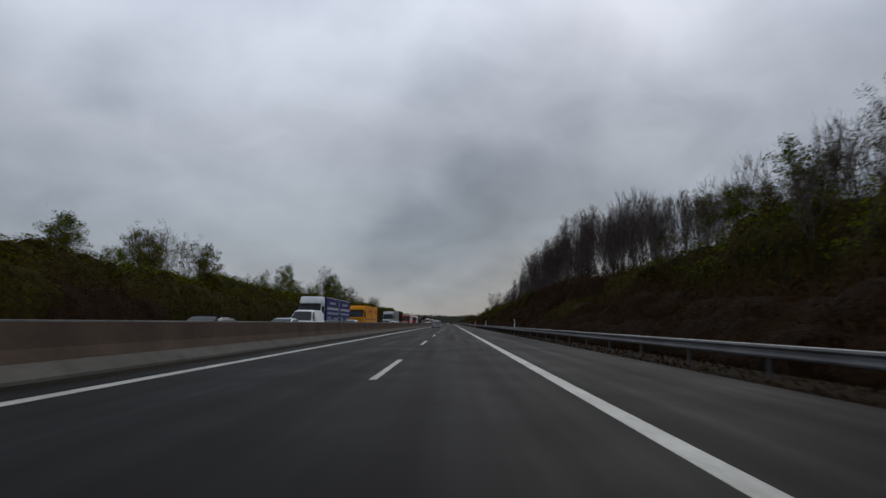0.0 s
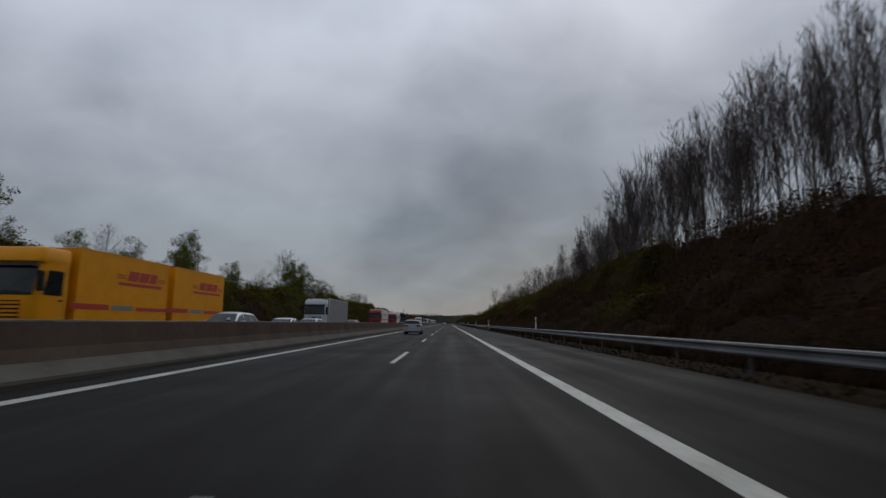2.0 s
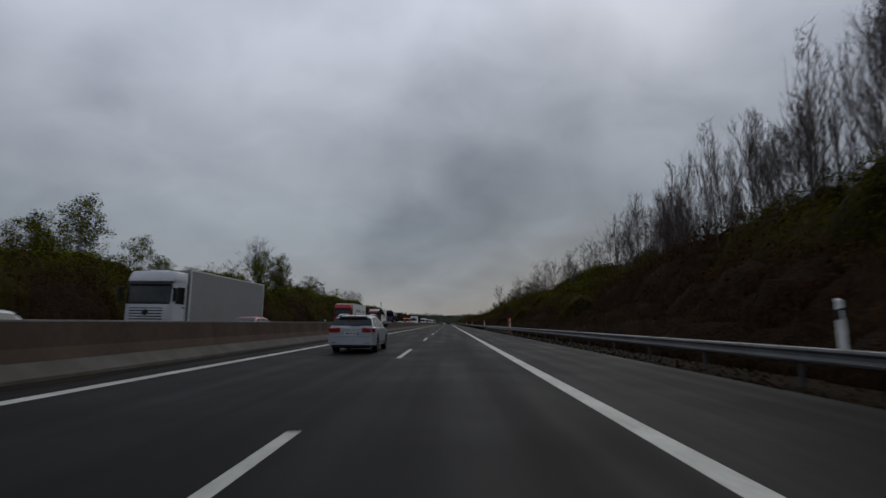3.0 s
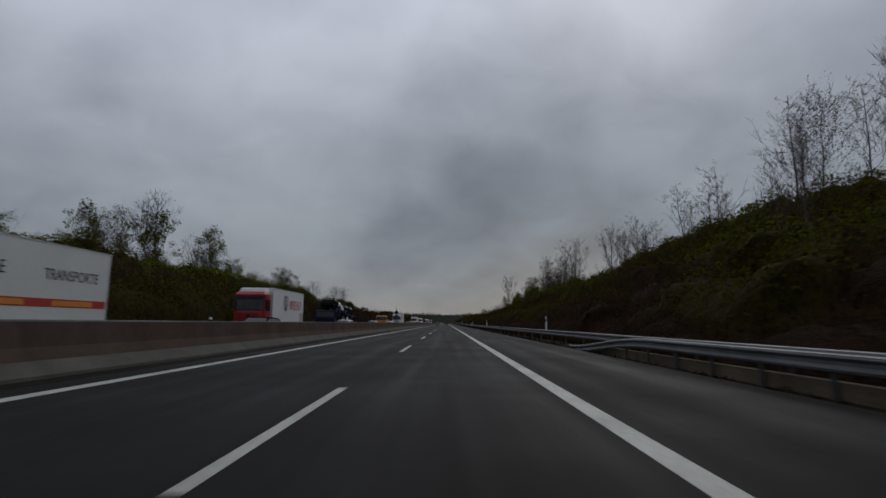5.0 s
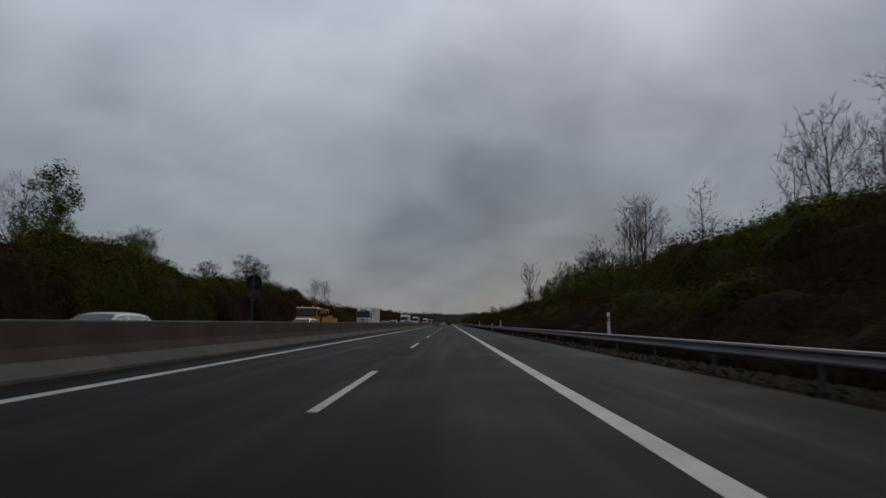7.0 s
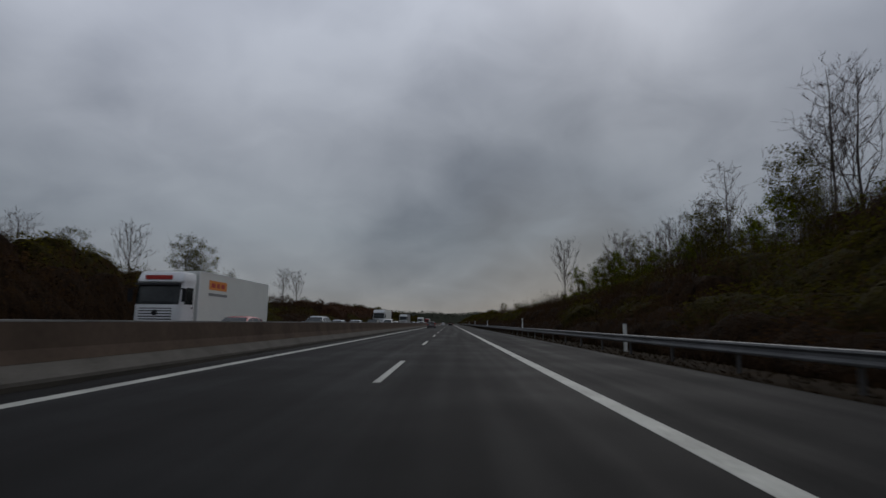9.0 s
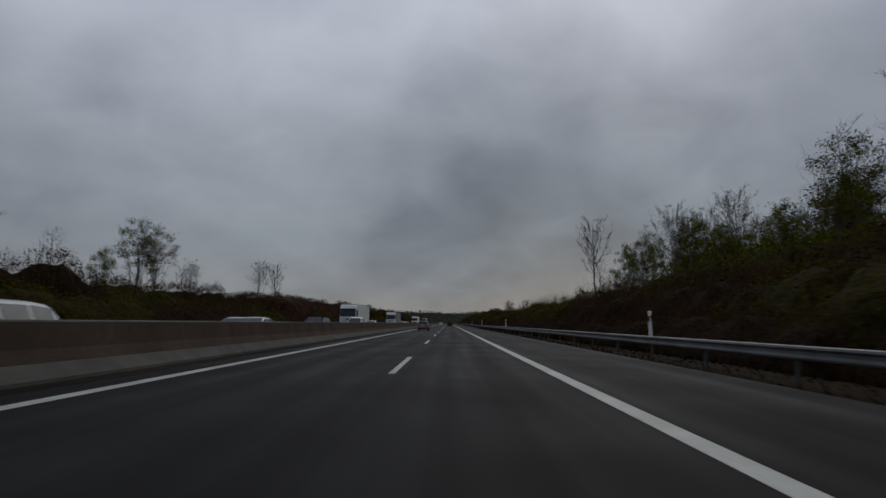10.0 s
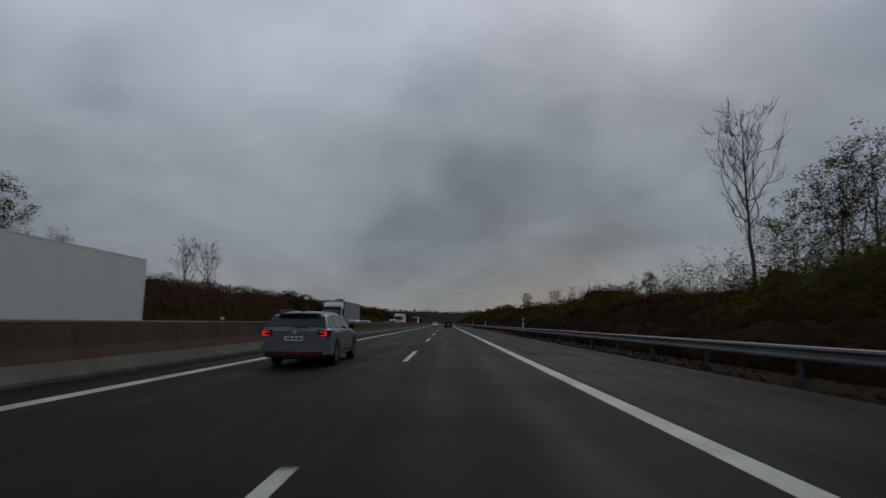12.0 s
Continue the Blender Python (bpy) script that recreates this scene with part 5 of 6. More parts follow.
    if detail:
        for side in (1, -1):
            rail = bmesh.new()
            pts = [(2.0, 1.425), (2.25, 1.505), (3.2, 1.528), (4.1, 1.485), (4.3, 1.44)]
            ringset = []
            for y, z in pts:
                x = side * (cabin(min(y, 4.2), 1.0)[0] - 0.07)
                ringset.append([(x + dx, y, z + dz) for dx, dz in ((-0.016, 0), (0, 0.02), (0.016, 0), (0, -0.014))])
            part("roof_rail", ring_loft(ringset, True, rail), BLACK_PLASTIC if tail_glow else ALU, ob)
            for yd in (2.42, 3.42):
                part("door_handle", box_bm(side * (W * 0.978), side * (W * 0.978 + 0.035), yd, yd + 0.20, 0.855, 0.882), paint_mat, ob, bevel=0.008)
            for yd in (1.55, 2.66, 3.60):
                seam = [[(side * (half(yd) * k + 0.0015), yd + dy, z) for dy in (0, 0.010)] for k, z in ((0.985, 0.36), (0.998, 0.58), (1.0, 0.68), (0.99, 0.80), (0.972, 0.955))]
                part("door_seam", sheet(seam, 0.001), INK, ob)
            trim = [[(side * (half(y) * 0.984 + 0.004), y, 0.36 + dz) for y in (1.36, 2.0, 2.6, 3.22)] for dz in (0, 0.035)]
            part("sill_trim", sheet(trim, 0.006), BLACK_PLASTIC, ob)
        part("aerial", cyl_bm(0.02, 0.16, 6, "Z", at=(0, 4.05, 1.53), r2=0.006), BLACK_PLASTIC, ob)
    if panel:
        for side in (1, -1):
            rows = [[(side * (cabin(y, f)[0] + 0.004), y, cabin(y, f)[1]) for y in (2.35, 3.2, 3.25, 4.1, 4.9)] for f in (0.12, 0.86)]
            part("side_panel", sheet(rows, 0.004), paint_mat, ob)
    return ob


def rrect(x0, x1, y0, y1, r, z, n=4):
    pts = []
    for cx, cy, a in ((x1 - r, y1 - r, 0), (x0 + r, y1 - r, 90), (x0 + r, y0 + r, 180), (x1 - r, y0 + r, 270)):
        for k in range(n + 1):
            w = radians(a + 90 * k / n)
            pts.append((cx + r * math.cos(w), cy + r * math.sin(w), z))
    return pts


def truck_cab(ob, paint_mat, top=3.75, horns=False, visor=True, lamp_bar=False, roof_mat=None, length=1.9, low_roof=False):
    """A cab-over tractor cab, nose at y = 0, pointing to -y."""
    H = 1.24
    levels = [(0.55, 0.06), (0.80, 0.0), (1.40, -0.02), (2.02, 0.0), (2.55, 0.09), (3.05, 0.19), (3.18, 0.22)]
    cab = part("cab", ring_loft([rrect(-H, H, y, length, 0.38, z) for z, y in levels]), paint_mat, ob)
    if not low_roof:
        hood = [(3.18, 0.20, 0.0, 0.36), (3.25, 0.13, 0.0, 0.30), (3.40, 0.15, 0.01, 0.28), (top - 0.11, 0.36, 0.05, 0.22), (top - 0.03, 0.43, 0.08, 0.20), (top, 0.56, 0.16, 0.18)]
    else:
        hood = [(3.18, 0.22, 0.0, 0.38), (3.30, 0.40, 0.08, 0.30)]
    part("roof_fairing", ring_loft([rrect(-H + i, H - i, y, length, r, z) for z, y, i, r in hood]), roof_mat or paint_mat, ob)
    front = lambda z: lerp_table(levels, z)
    around = lambda z, d, i, j: rrect(-H - d, H + d, front(z) - d, length, 0.38, z)[i:j]
    part("windscreen_surround", sheet([around(z, 0.006, 12, 18) for z in (2.04, 2.40, 2.75, 3.16)], 0.004), BLACK_PLASTIC, ob)
    part("windscreen", sheet([around(z, 0.014, 12, 18) for z in (2.12, 2.40, 2.75, 3.00)], 0.004), GLASS, ob)
    for x in (-0.75, 0.15):
        part("wiper", box_bm(x, x + 0.6, front(2.16) - 0.03, front(2.16) - 0.01, 2.16, 2.185), BLACK_PLASTIC, ob)
    if visor:
        v = [[(x, 0.14 - d, z) for x in (-H * 0.95, 0, H * 0.95)] for z, d in ((3.16, 0.0), (3.05, 0.10))]
        part("sun_visor", sheet(v, 0.02), BLACK_PLASTIC, ob)
    part("grille_panel", sheet([[(x, front(z) - 0.012, z) for x in (-0.86, 0, 0.86)] for z in (0.98, 1.40, 1.86)], 0.006), BLACK_PLASTIC, ob)
    for k in range(6):
        z = 1.02 + 0.142 * k
        part("grille_slat", box_bm(-0.86, 0.86, front(z) - 0.05, front(z) - 0.014, z, z + 0.085), paint_mat, ob, bevel=0.008)
    part("badge", cyl_bm(0.15, 0.03, 18, "Y", at=(0, front(1.6) - 0.06, 1.62)), BLACK_PLASTIC, ob)
    part("visor_band", box_bm(-H * 0.93, H * 0.93, front(3.1) - 0.06, front(3.1) - 0.01, 3.06, 3.10), ALU, ob)
    part("bumper_grille", box_bm(-0.7, 0.7, -0.09, -0.07, 0.46, 0.74), BLACK_PLASTIC, ob)
    part("bumper", box_bm(-H, H, -0.08, 0.30, 0.30, 0.92), paint_mat, ob, bevel=0.06)
    for side in (1, -1):
        part("headlight", box_bm(side * 0.78, side * 1.16, -0.095, -0.06, 0.60, 0.84), CLEAR_LENS, ob, bevel=0.02)
        part("side_window", sheet([[(side * (H + 0.004), y, z) for y in (0.46 + 0.2 * (z - 2.05), 0.95, 1.40)] for z in (2.06, 2.5, 2.96)], 0.004), GLASS, ob)
        part("door_seam", box_bm(side * H, side * (H + 0.004), 1.48, 1.50, 0.9, 3.1), INK, ob)
        part("door_handle", box_bm(side * H, side * (H + 0.03), 1.22, 1.40, 1.86, 1.91), BLACK_PLASTIC, ob)
        part("mirror", box_bm(side * (H + 0.08), side * (H + 0.28), 0.02, 0.14, 2.18, 2.86), BLACK_PLASTIC, ob, bevel=0.04)
        part("mirror_arm", box_bm(side * (H - 0.02), side * (H + 0.14), 0.10, 0.20, 2.84, 2.90), BLACK_PLASTIC, ob)
        part("step", box_bm(side * (H - 0.30), side * (H - 0.02), 0.35, 1.0, 0.38, 0.62), BLACK_PLASTIC, ob, bevel=0.02)
        wheel(ob, side * 1.05, 1.38, 0.50, 0.32, side, ALU, 8)
    if horns:
        for side in (0.45, -0.45):
            part("roof_horn", cyl_bm(0.045, 0.55, 10, "Y", at=(side, 0.95, top + 0.06), r2=0.02), ALU, ob)
    if lamp_bar:
        part("roof_light_bar", box_bm(-0.95, 0.95, 0.80, 0.90, top + 0.02, top + 0.07), ALU, ob)
        for x in (-0.75, -0.25, 0.25, 0.75):
            part("roof_lamp", cyl_bm(0.09, 0.08, 14, "Y", at=(x, 0.76, top + 0.10)), CLEAR_LENS, ob)
    if low_roof:
        # the low cab of a transporter: the same front, less tall
        for c in ob.children:
            if not c.name.startswith(("wheel", "step")):
                for v in c.data.vertices:
                    v.co.z = v.co.z if v.co.z < 0.55 else 0.55 + (v.co.z - 0.55) * 0.82
    return cab


def cargo_box(parent, y0, y1, body_mat, top=4.0, low=1.02, edge=ALU, name="cargo_body", straps=0, seam=0, post=None):
    half_w = 1.255
    part(name, box_bm(-half_w, half_w, y0, y1, low, top - 0.02), body_mat, parent, bevel=0.02)
    for x in (-half_w, half_w):
        s = 1 if x > 0 else -1
        part("roof_edge", box_bm(x - 0.03, x + 0.012, y0 - 0.01, y1 + 0.01, top - 0.045, top + 0.005), edge, parent)
        part("side_rail", box_bm(x - 0.03, x + 0.015, y0, y1, low - 0.06, low + 0.01), edge, parent)
        for y in (y0 + 0.03, y1 - 0.03):
            part("corner_post", box_bm(x - 0.04, x + 0.010, y - 0.035, y + 0.035, low, top - 0.05), post or edge, parent)
        for k in range(straps):
            y = y0 + (y1 - y0) * (k + 0.5) / straps
            part("strap", box_bm(x - 0.004, x + 0.006, y - 0.022, y + 0.022, low - 0.1, top - 0.12), BLACK_PLASTIC if body_mat is BLUE_TARP else GREY_TARP, parent)
        for k in range(1, seam + 1):
            y = y0 + (y1 - y0) * k / (seam + 1)
            part("panel_seam", box_bm(x - 0.004, x + 0.003, y - 0.012, y + 0.012, low, top - 0.1), GREY_TARP, parent)


def chassis(parent, y0, y1, axles, guard=True):
    for x in (-0.42, 0.42):
        part("frame_rail", box_bm(x - 0.06, x + 0.06, y0, y1, 0.62, 0.90), DARK_METAL, parent)
    for y in axles:
        part("axle", cyl_bm(0.08, 2.0, 10, "X", at=(0, y, 0.5)), DARK_METAL, parent)
        for side in (1, -1):
            wheel(parent, side * 1.03, y, 0.50, 0.34, side, ALU, 8)
    if guard:
        for side in (1, -1):
            part("side_guard", box_bm(side * 1.16, side * 1.19, y0 + 1.6, y1 - 4.2, 0.45, 0.85), ALU, parent)


def side_print(parent, bars, material, name="print_bar", x=1.262):
    """Plain bars on the flank towards the median: (y, z, length, height)."""
    for y, z, l, h in bars:
        part(name, box_bm(x - 0.004, x + 0.004, y, y + l, z, z + h), material, parent)


def side_text(parent, words, y_left, z, size, material, x=1.266, squeeze=1.0):
    """Letters standing on the flank that faces +x."""
    cu = bpy.data.curves.new("lettering", "FONT")
    cu.body, cu.size, cu.extrude = words, size, 0.002
    tmp = bpy.data.objects.new("lettering", cu)
    scene.collection.objects.link(tmp)
    bpy.context.view_layer.update()
    me = bpy.data.meshes.new_from_object(tmp.evaluated_get(bpy.context.evaluated_depsgraph_get()))
    bpy.data.objects.remove(tmp)
    me.materials.append(material)
    ob = child("lettering", me, parent, "dark printed lettering")
    ob.matrix_basis = Matrix.Translation((x, y_left, z)) @ Matrix(((0, 0, 1, 0), (squeeze, 0, 0, 0), (0, 1, 0, 0), (0, 0, 0, 1)))
    return ob


def curve_emblem(parent, y, z, w, h, material):
    """Three outlined petals standing in for a printed emblem."""
    bm = bmesh.new()
    for cx, lean in ((-0.25, -0.35), (0.25, 0.35), (0.0, 0.0)):
        ring_o, ring_i = [], []
        for k in range(16):
            a = 2 * math.pi * k / 16
            px, pz = 0.26 * math.sin(a) * w, 0.5 * math.cos(a) * h
            ring_o.append((y + cx * w + px + lean * pz * 0.5, z + pz))
            ring_i.append((y + cx * w + px * 0.72 + lean * pz * 0.5, z + pz * 0.86))
        for k in range(16):
            j = (k + 1) % 16
            quad = [ring_o[k], ring_o[j], ring_i[j], ring_i[k]]
            off = 0.004 * (cx + 0.3)
            bm.faces.new([bm.verts.new((1.266 + off, p, q)) for p, q in quad])
    part("emblem", bm, material, parent)


TRUCK_X = -13.9


def drawbar_truck():
    """White cab with two blue tarpaulin bodies."""
    ob = thing("drawbar_truck", "white-cabbed truck and trailer with dark blue tarpaulins", "truck", "queue of trucks beyond the median barrier")
    truck_cab(ob, WHITE_PAINT, top=3.99)
    cargo_box(ob, 2.45, 9.1, BLUE_TARP, edge=WHITE_PAINT, low=1.36, post=BLUE_TARP)
    cargo_box(ob, 9.7, 16.2, BLUE_TARP, edge=WHITE_PAINT, low=1.36, post=BLUE_TARP)
    part("front_wall", box_bm(-1.2, 1.2, 9.655, 9.69, 1.4, 3.92), WHITE_BODY, ob)
    for y0, y1 in ((2.45, 9.1), (9.7, 16.2)):
        part("lower_curtain", box_bm(-1.25, 1.25, y0 + 0.02, y1 - 0.02, 1.0, 1.28), BLUE_TARP, ob)
    chassis(ob, 0.6, 9.0, (6.2, 7.5), False)
    chassis(ob, 9.0, 16.0, (11.4, 14.8), False)
    for y0 in (2.3, 9.45):
        side_print(ob, [(y0 + 1.7, 3.28, 3.2, 0.24)], PALE_PRINT)
        side_print(ob, [(y0 + 0.5, 2.62, 6.0, 0.28)], PALE_BAND, "print_band")
        side_print(ob, [(y0 + 0.7, 2.08, 1.9, 0.26), (y0 + 2.75, 2.08, 1.6, 0.26), (y0 + 4.5, 2.08, 1.7, 0.26)], PALE_PRINT)
        side_print(ob, [(y0 + 0.6, 1.66, 1.7, 0.13), (y0 + 0.6, 1.48, 2.4, 0.10), (y0 + 4.0, 1.62, 2.2, 0.12), (y0 + 3.8, 1.46, 2.5, 0.10)], PALE_PRINT)
    return ob


def yellow_truck():
    ob = thing("drawbar_truck", "golden yellow swap-body truck and trailer with red print", "truck", "queue of trucks beyond the median barrier")
    truck_cab(ob, YELLOW_PAINT, top=3.8)
    cargo_box(ob, 2.1, 8.6, YELLOW_PAINT, edge=YELLOW_PAINT)
    cargo_box(ob, 9.2, 15.2, YELLOW_PAINT, edge=YELLOW_PAINT)
    chassis(ob, 0.6, 8.6, (6.0,), False)
    chassis(ob, 8.5, 15.0, (10.8, 13.6), False)
    for y0 in (1.6, 8.3):
        # slanted block emblem with speed lines
        for k, (a, l) in enumerate(((3.6, 0.75), (4.45, 0.75), (5.3, 0.55))):
            bm = bmesh.new()
            quad = [(a, 2.95), (a + l, 2.95), (a + l + 0.18, 3.38), (a + 0.18, 3.38)]
            lo = [bm.verts.new((1.258, p, q)) for p, q in quad]
            hi = [bm.verts.new((1.268, p, q)) for p, q in quad]
            for v in bm.verts:
                v.co.y += y0
            bm.faces.new(lo[::-1]); bm.faces.new(hi)
            for i in range(4):
                bm.faces.new((lo[i], lo[(i + 1) % 4], hi[(i + 1) % 4], hi[i]))
            part("emblem_block", bm, RED_PRINT, ob)
        side_print(ob, [(y0 + 2.9, 3.02, 0.6, 0.05), (y0 + 2.9, 3.13, 0.6, 0.05), (y0 + 6.1, 3.02, 0.6, 0.05), (y0 + 6.1, 3.13, 0.6, 0.05), (y0 + 3.0, 2.72, 3.4, 0.13)], RED_PRINT)
        side_print(ob, [(y0 + 0.2, 1.62, 2.3, 0.22), (y0 + 4.4, 1.62, 2.6, 0.16)], RED_PRINT)
        side_print(ob, [(y0 + 2.7, 1.62, 1.5, 0.2)], GREY_TARP)
    return ob


def articulated(label, cab_mat, box_mat, y_box=1.95, length=13.0, top=3.8, edge=ALU, seam=0, straps=0, cab_opts=None, box_top=4.0):
    ob = thing("articulated_truck", label, "truck", "queue of trucks beyond the median barrier")
    truck_cab(ob, cab_mat, top=top, **(cab_opts or {}))
    chassis(ob, 0.6, 5.4, (4.2,), False)
    cargo_box(ob, y_box, y_box + length, box_mat, edge=edge, seam=seam, straps=straps, name="trailer_body", top=box_top)
    chassis(ob, 4.4, y_box + length - 0.2, (y_box + 8.4, y_box + 9.7, y_box + 11.0))
    return ob


QUEUE_SHIFT = -0.9


def stand(ob, x, y, turn=0.0, z=0.0):
    ob.matrix_basis = pose(x, y if turn else y + QUEUE_SHIFT, z, 0, 0, turn)
    return ob


stand(drawbar_truck(), TRUCK_X, 58.1)
stand(yellow_truck(), TRUCK_X, 86.2)
grey_semi = articulated("silver-grey tractor with plain grey curtain-sided trailer", CAB_SILVER, GREY_TARP, straps=0, edge=CREAM_BODY, length=11.5)
part("roof_vent", box_bm(-0.45, 0.45, 0.8, 1.5, 3.79, 3.88), WHITE_PAINT, grey_semi, bevel=0.03)
stand(grey_semi, TRUCK_X, 129.0)

haulier = articulated("red tractor with white trailer, red and orange stripe", RED_PAINT, CREAM_BODY, edge=ALU, seam=0, length=11.8)
side_print(haulier, [(2.1, 1.66, 11.5, 0.30)], RED_PRINT)
side_print(haulier, [(3.4, 1.70, 2.4, 0.20), (7.4, 1.70, 1.9, 0.20), (10.6, 1.70, 2.2, 0.20)], ORANGE_PRINT, "orange_bar", 1.268)
side_text(haulier, "INTERNATIONALE", 4.2, 2.72, 0.62, INK, squeeze=0.82)
side_text(haulier, "TRANSPORTE", 10.1, 2.66, 0.58, INK, squeeze=0.82)
stand(haulier, TRUCK_X, 178.8)

rental = articulated("red tractor with white roof and white printed trailer", RED_PAINT, WHITE_BODY, edge=ALU, length=9.4, top=3.6, cab_opts=dict(roof_mat=None))
part("roof_cap", ring_loft([rrect(-1.1, 1.1, 0.62, 1.85, 0.25, 3.52), rrect(-1.05, 1.05, 0.7, 1.85, 0.25, 3.86), rrect(-0.9, 0.9, 0.95, 1.8, 0.25, 3.92)]), WHITE_PAINT, rental)
curve_emblem(rental, 5.6, 2.82, 1.25, 1.35, INK)
for y0, wide, lean in ((6.70, 0.10, 0.10), (6.98, 0.24, 0.26), (7.62, 0.22, -0.08), (8.10, 0.22, 0.0), (8.42, 0.50, 0.0), (9.02, 0.20, 0.22), (9.50, 0.11, -0.20), (9.86, 0.22, 0.34)):
    bm = bmesh.new()
    for z0, z1 in (((2.30, 3.14),) if wide < 0.4 else ((2.30, 2.42), (2.66, 2.78), (3.02, 3.14))):
        u0, u1 = (z0 - 2.30) / 0.84, (z1 - 2.30) / 0.84
        quad = [(y0 + lean * u0, z0), (y0 + wide + lean * u0, z0), (y0 + wide + lean * u1, z1), (y0 + lean * u1, z1)]
        lo = [bm.verts.new((1.257, p, q)) for p, q in quad]
        hi = [bm.verts.new((1.266, p, q)) for p, q in quad]
        bm.faces.new(lo[::-1]); bm.faces.new(hi)
        for i in range(4):
            bm.faces.new((lo[i], lo[(i + 1) % 4], hi[(i + 1) % 4], hi[i]))
    part("emblem_stroke", bm, RED_PRINT, rental)
side_print(rental, [(10.1, 1.2, 1.1, 0.85)], DUSTY, "dull_patch")
stand(rental, TRUCK_X, 211.8)

white_semi = articulated("white tractor and plain white box trailer with orange sign", WHITE_PAINT, CREAM_BODY, edge=WHITE_BODY, length=11.2, seam=0)
side_print(white_semi, [(3.2, 3.02, 2.4, 0.55)], ORANGE_PRINT, "sign_panel")
side_print(white_semi, [(3.5, 3.16, 0.5, 0.26), (4.2, 3.16, 0.4, 0.26), (4.8, 3.16, 0.5, 0.26)], RED_PRINT, "sign_bar", 1.268)
side_print(white_semi, [(3.2, 2.66, 2.5, 0.16)], GREY_TARP, "print_bar")
part("roof_sign", box_bm(-0.72, 0.72, 0.115, 0.15, 3.36, 3.58), RED_PRINT, white_semi)
stand(white_semi, TRUCK_X, 334.5)

big_white = articulated("white tractor with roof horns and plain white trailer", WHITE_PAINT, CREAM_BODY, edge=WHITE_BODY, length=11.2, cab_opts=dict(horns=True, lamp_bar=True))
stand(big_white, TRUCK_X, 420.4)
stand(articulated("white tractor with dark grey curtain-sided trailer", WHITE_PAINT, GREY_TARP, length=13.0, edge=DARK_METAL, cab_opts=dict(lamp_bar=True)), TRUCK_X, 479)
stand(articulated("white tractor with off-white box trailer", WHITE_PAINT, CREAM_BODY, length=13.0, edge=WHITE_BODY), TRUCK_X, 575)
stand(articulated("red tractor with white box trailer", RED_PAINT, WHITE_BODY, length=13.0), TRUCK_X, 660)


def car_shell(parent, kind, paint_mat, x, y, z, tilt, name="loaded_car"):
    """A car carried on the transporter: body shell, cabin and wheels in a few parts."""
    s = CAR_SPECS[kind]
    L, W = s["L"], s["w"]
    m = Matrix.Translation((x, y, z)) @ Matrix.Rotation(radians(tilt), 4, "X")

    def moved(bm):
        bmesh.ops.transform(bm, matrix=m, verts=bm.verts)
        return bm

    rings = []
    for i in range(15):
        yy = L * i / 14
        zb = smooth_table(s["belt"], yy, 0.1)
        w = W * (1 - 0.2 * max(0, (0.5 - yy) / 0.5) ** 2 - 0.08 * max(0, (yy - L + 0.4) / 0.4) ** 2)
        hp = [(w * 0.8, 0.28), (w * 0.97, 0.36), (w, 0.28 + (zb - 0.28) * 0.6), (w * 0.94, zb)]
        rings.append([(a, yy, b) for a, b in hp] + [(-a, yy, b) for a, b in reversed(hp)])
    shell = part(name, moved(ring_loft(rings)), paint_mat, parent)
    rings, glass_rows = [], []
    ya, yb = s["roof"][0][0], s["roof"][-1][0]
    for i in range(13):
        yy = ya + (yb - ya) * i / 12
        zt = max(lerp_table(s["belt"], yy), smooth_table(s["roof"], yy, 0.08))
        zb = lerp_table(s["belt"], yy) - 0.02
        wt = W * 0.93 - 0.30 * (zt - zb) / 0.5
        rings.append([(W * 0.93, yy, zb), (wt + 0.02, yy, zt - 0.05), (wt - 0.08, yy, zt), (-wt + 0.08, yy, zt), (-wt - 0.02, yy, zt - 0.05), (-W * 0.93, yy, zb)])
    part("cabin", moved(ring_loft(rings)), paint_mat, shell)
    for side in (1, -1):
        rows = []
        for f in (0.15, 0.9):
            row = []
            for i in range(2, 11):
                r6 = rings[i]
                a, b = Vector(r6[0]), Vector(r6[1])
                p = a.lerp(b, f)
                row.append((side * (p.x + 0.008), p.y, p.z))
            rows.append(row)
        part("side_window", moved(sheet(rows, 0.003)), GLASS, shell)
    ws = [[(w * (abs(rings[i][2][0]) - 0.02), rings[i][2][1] - 0.006, rings[i][2][2] + 0.014) for w in (-1, 0, 1)] for i in (1, 2, 3)]
    part("windscreen", moved(sheet(ws, 0.003)), GLASS, shell)
    for a in s["axles"]:
        for side in (1, -1):
            bm = cyl_bm(s["r"], 0.2, 16, "X", at=(side * (W - 0.1), a, s["r"]))
            part("loaded_wheel", moved(bm), RUBBER, shell)


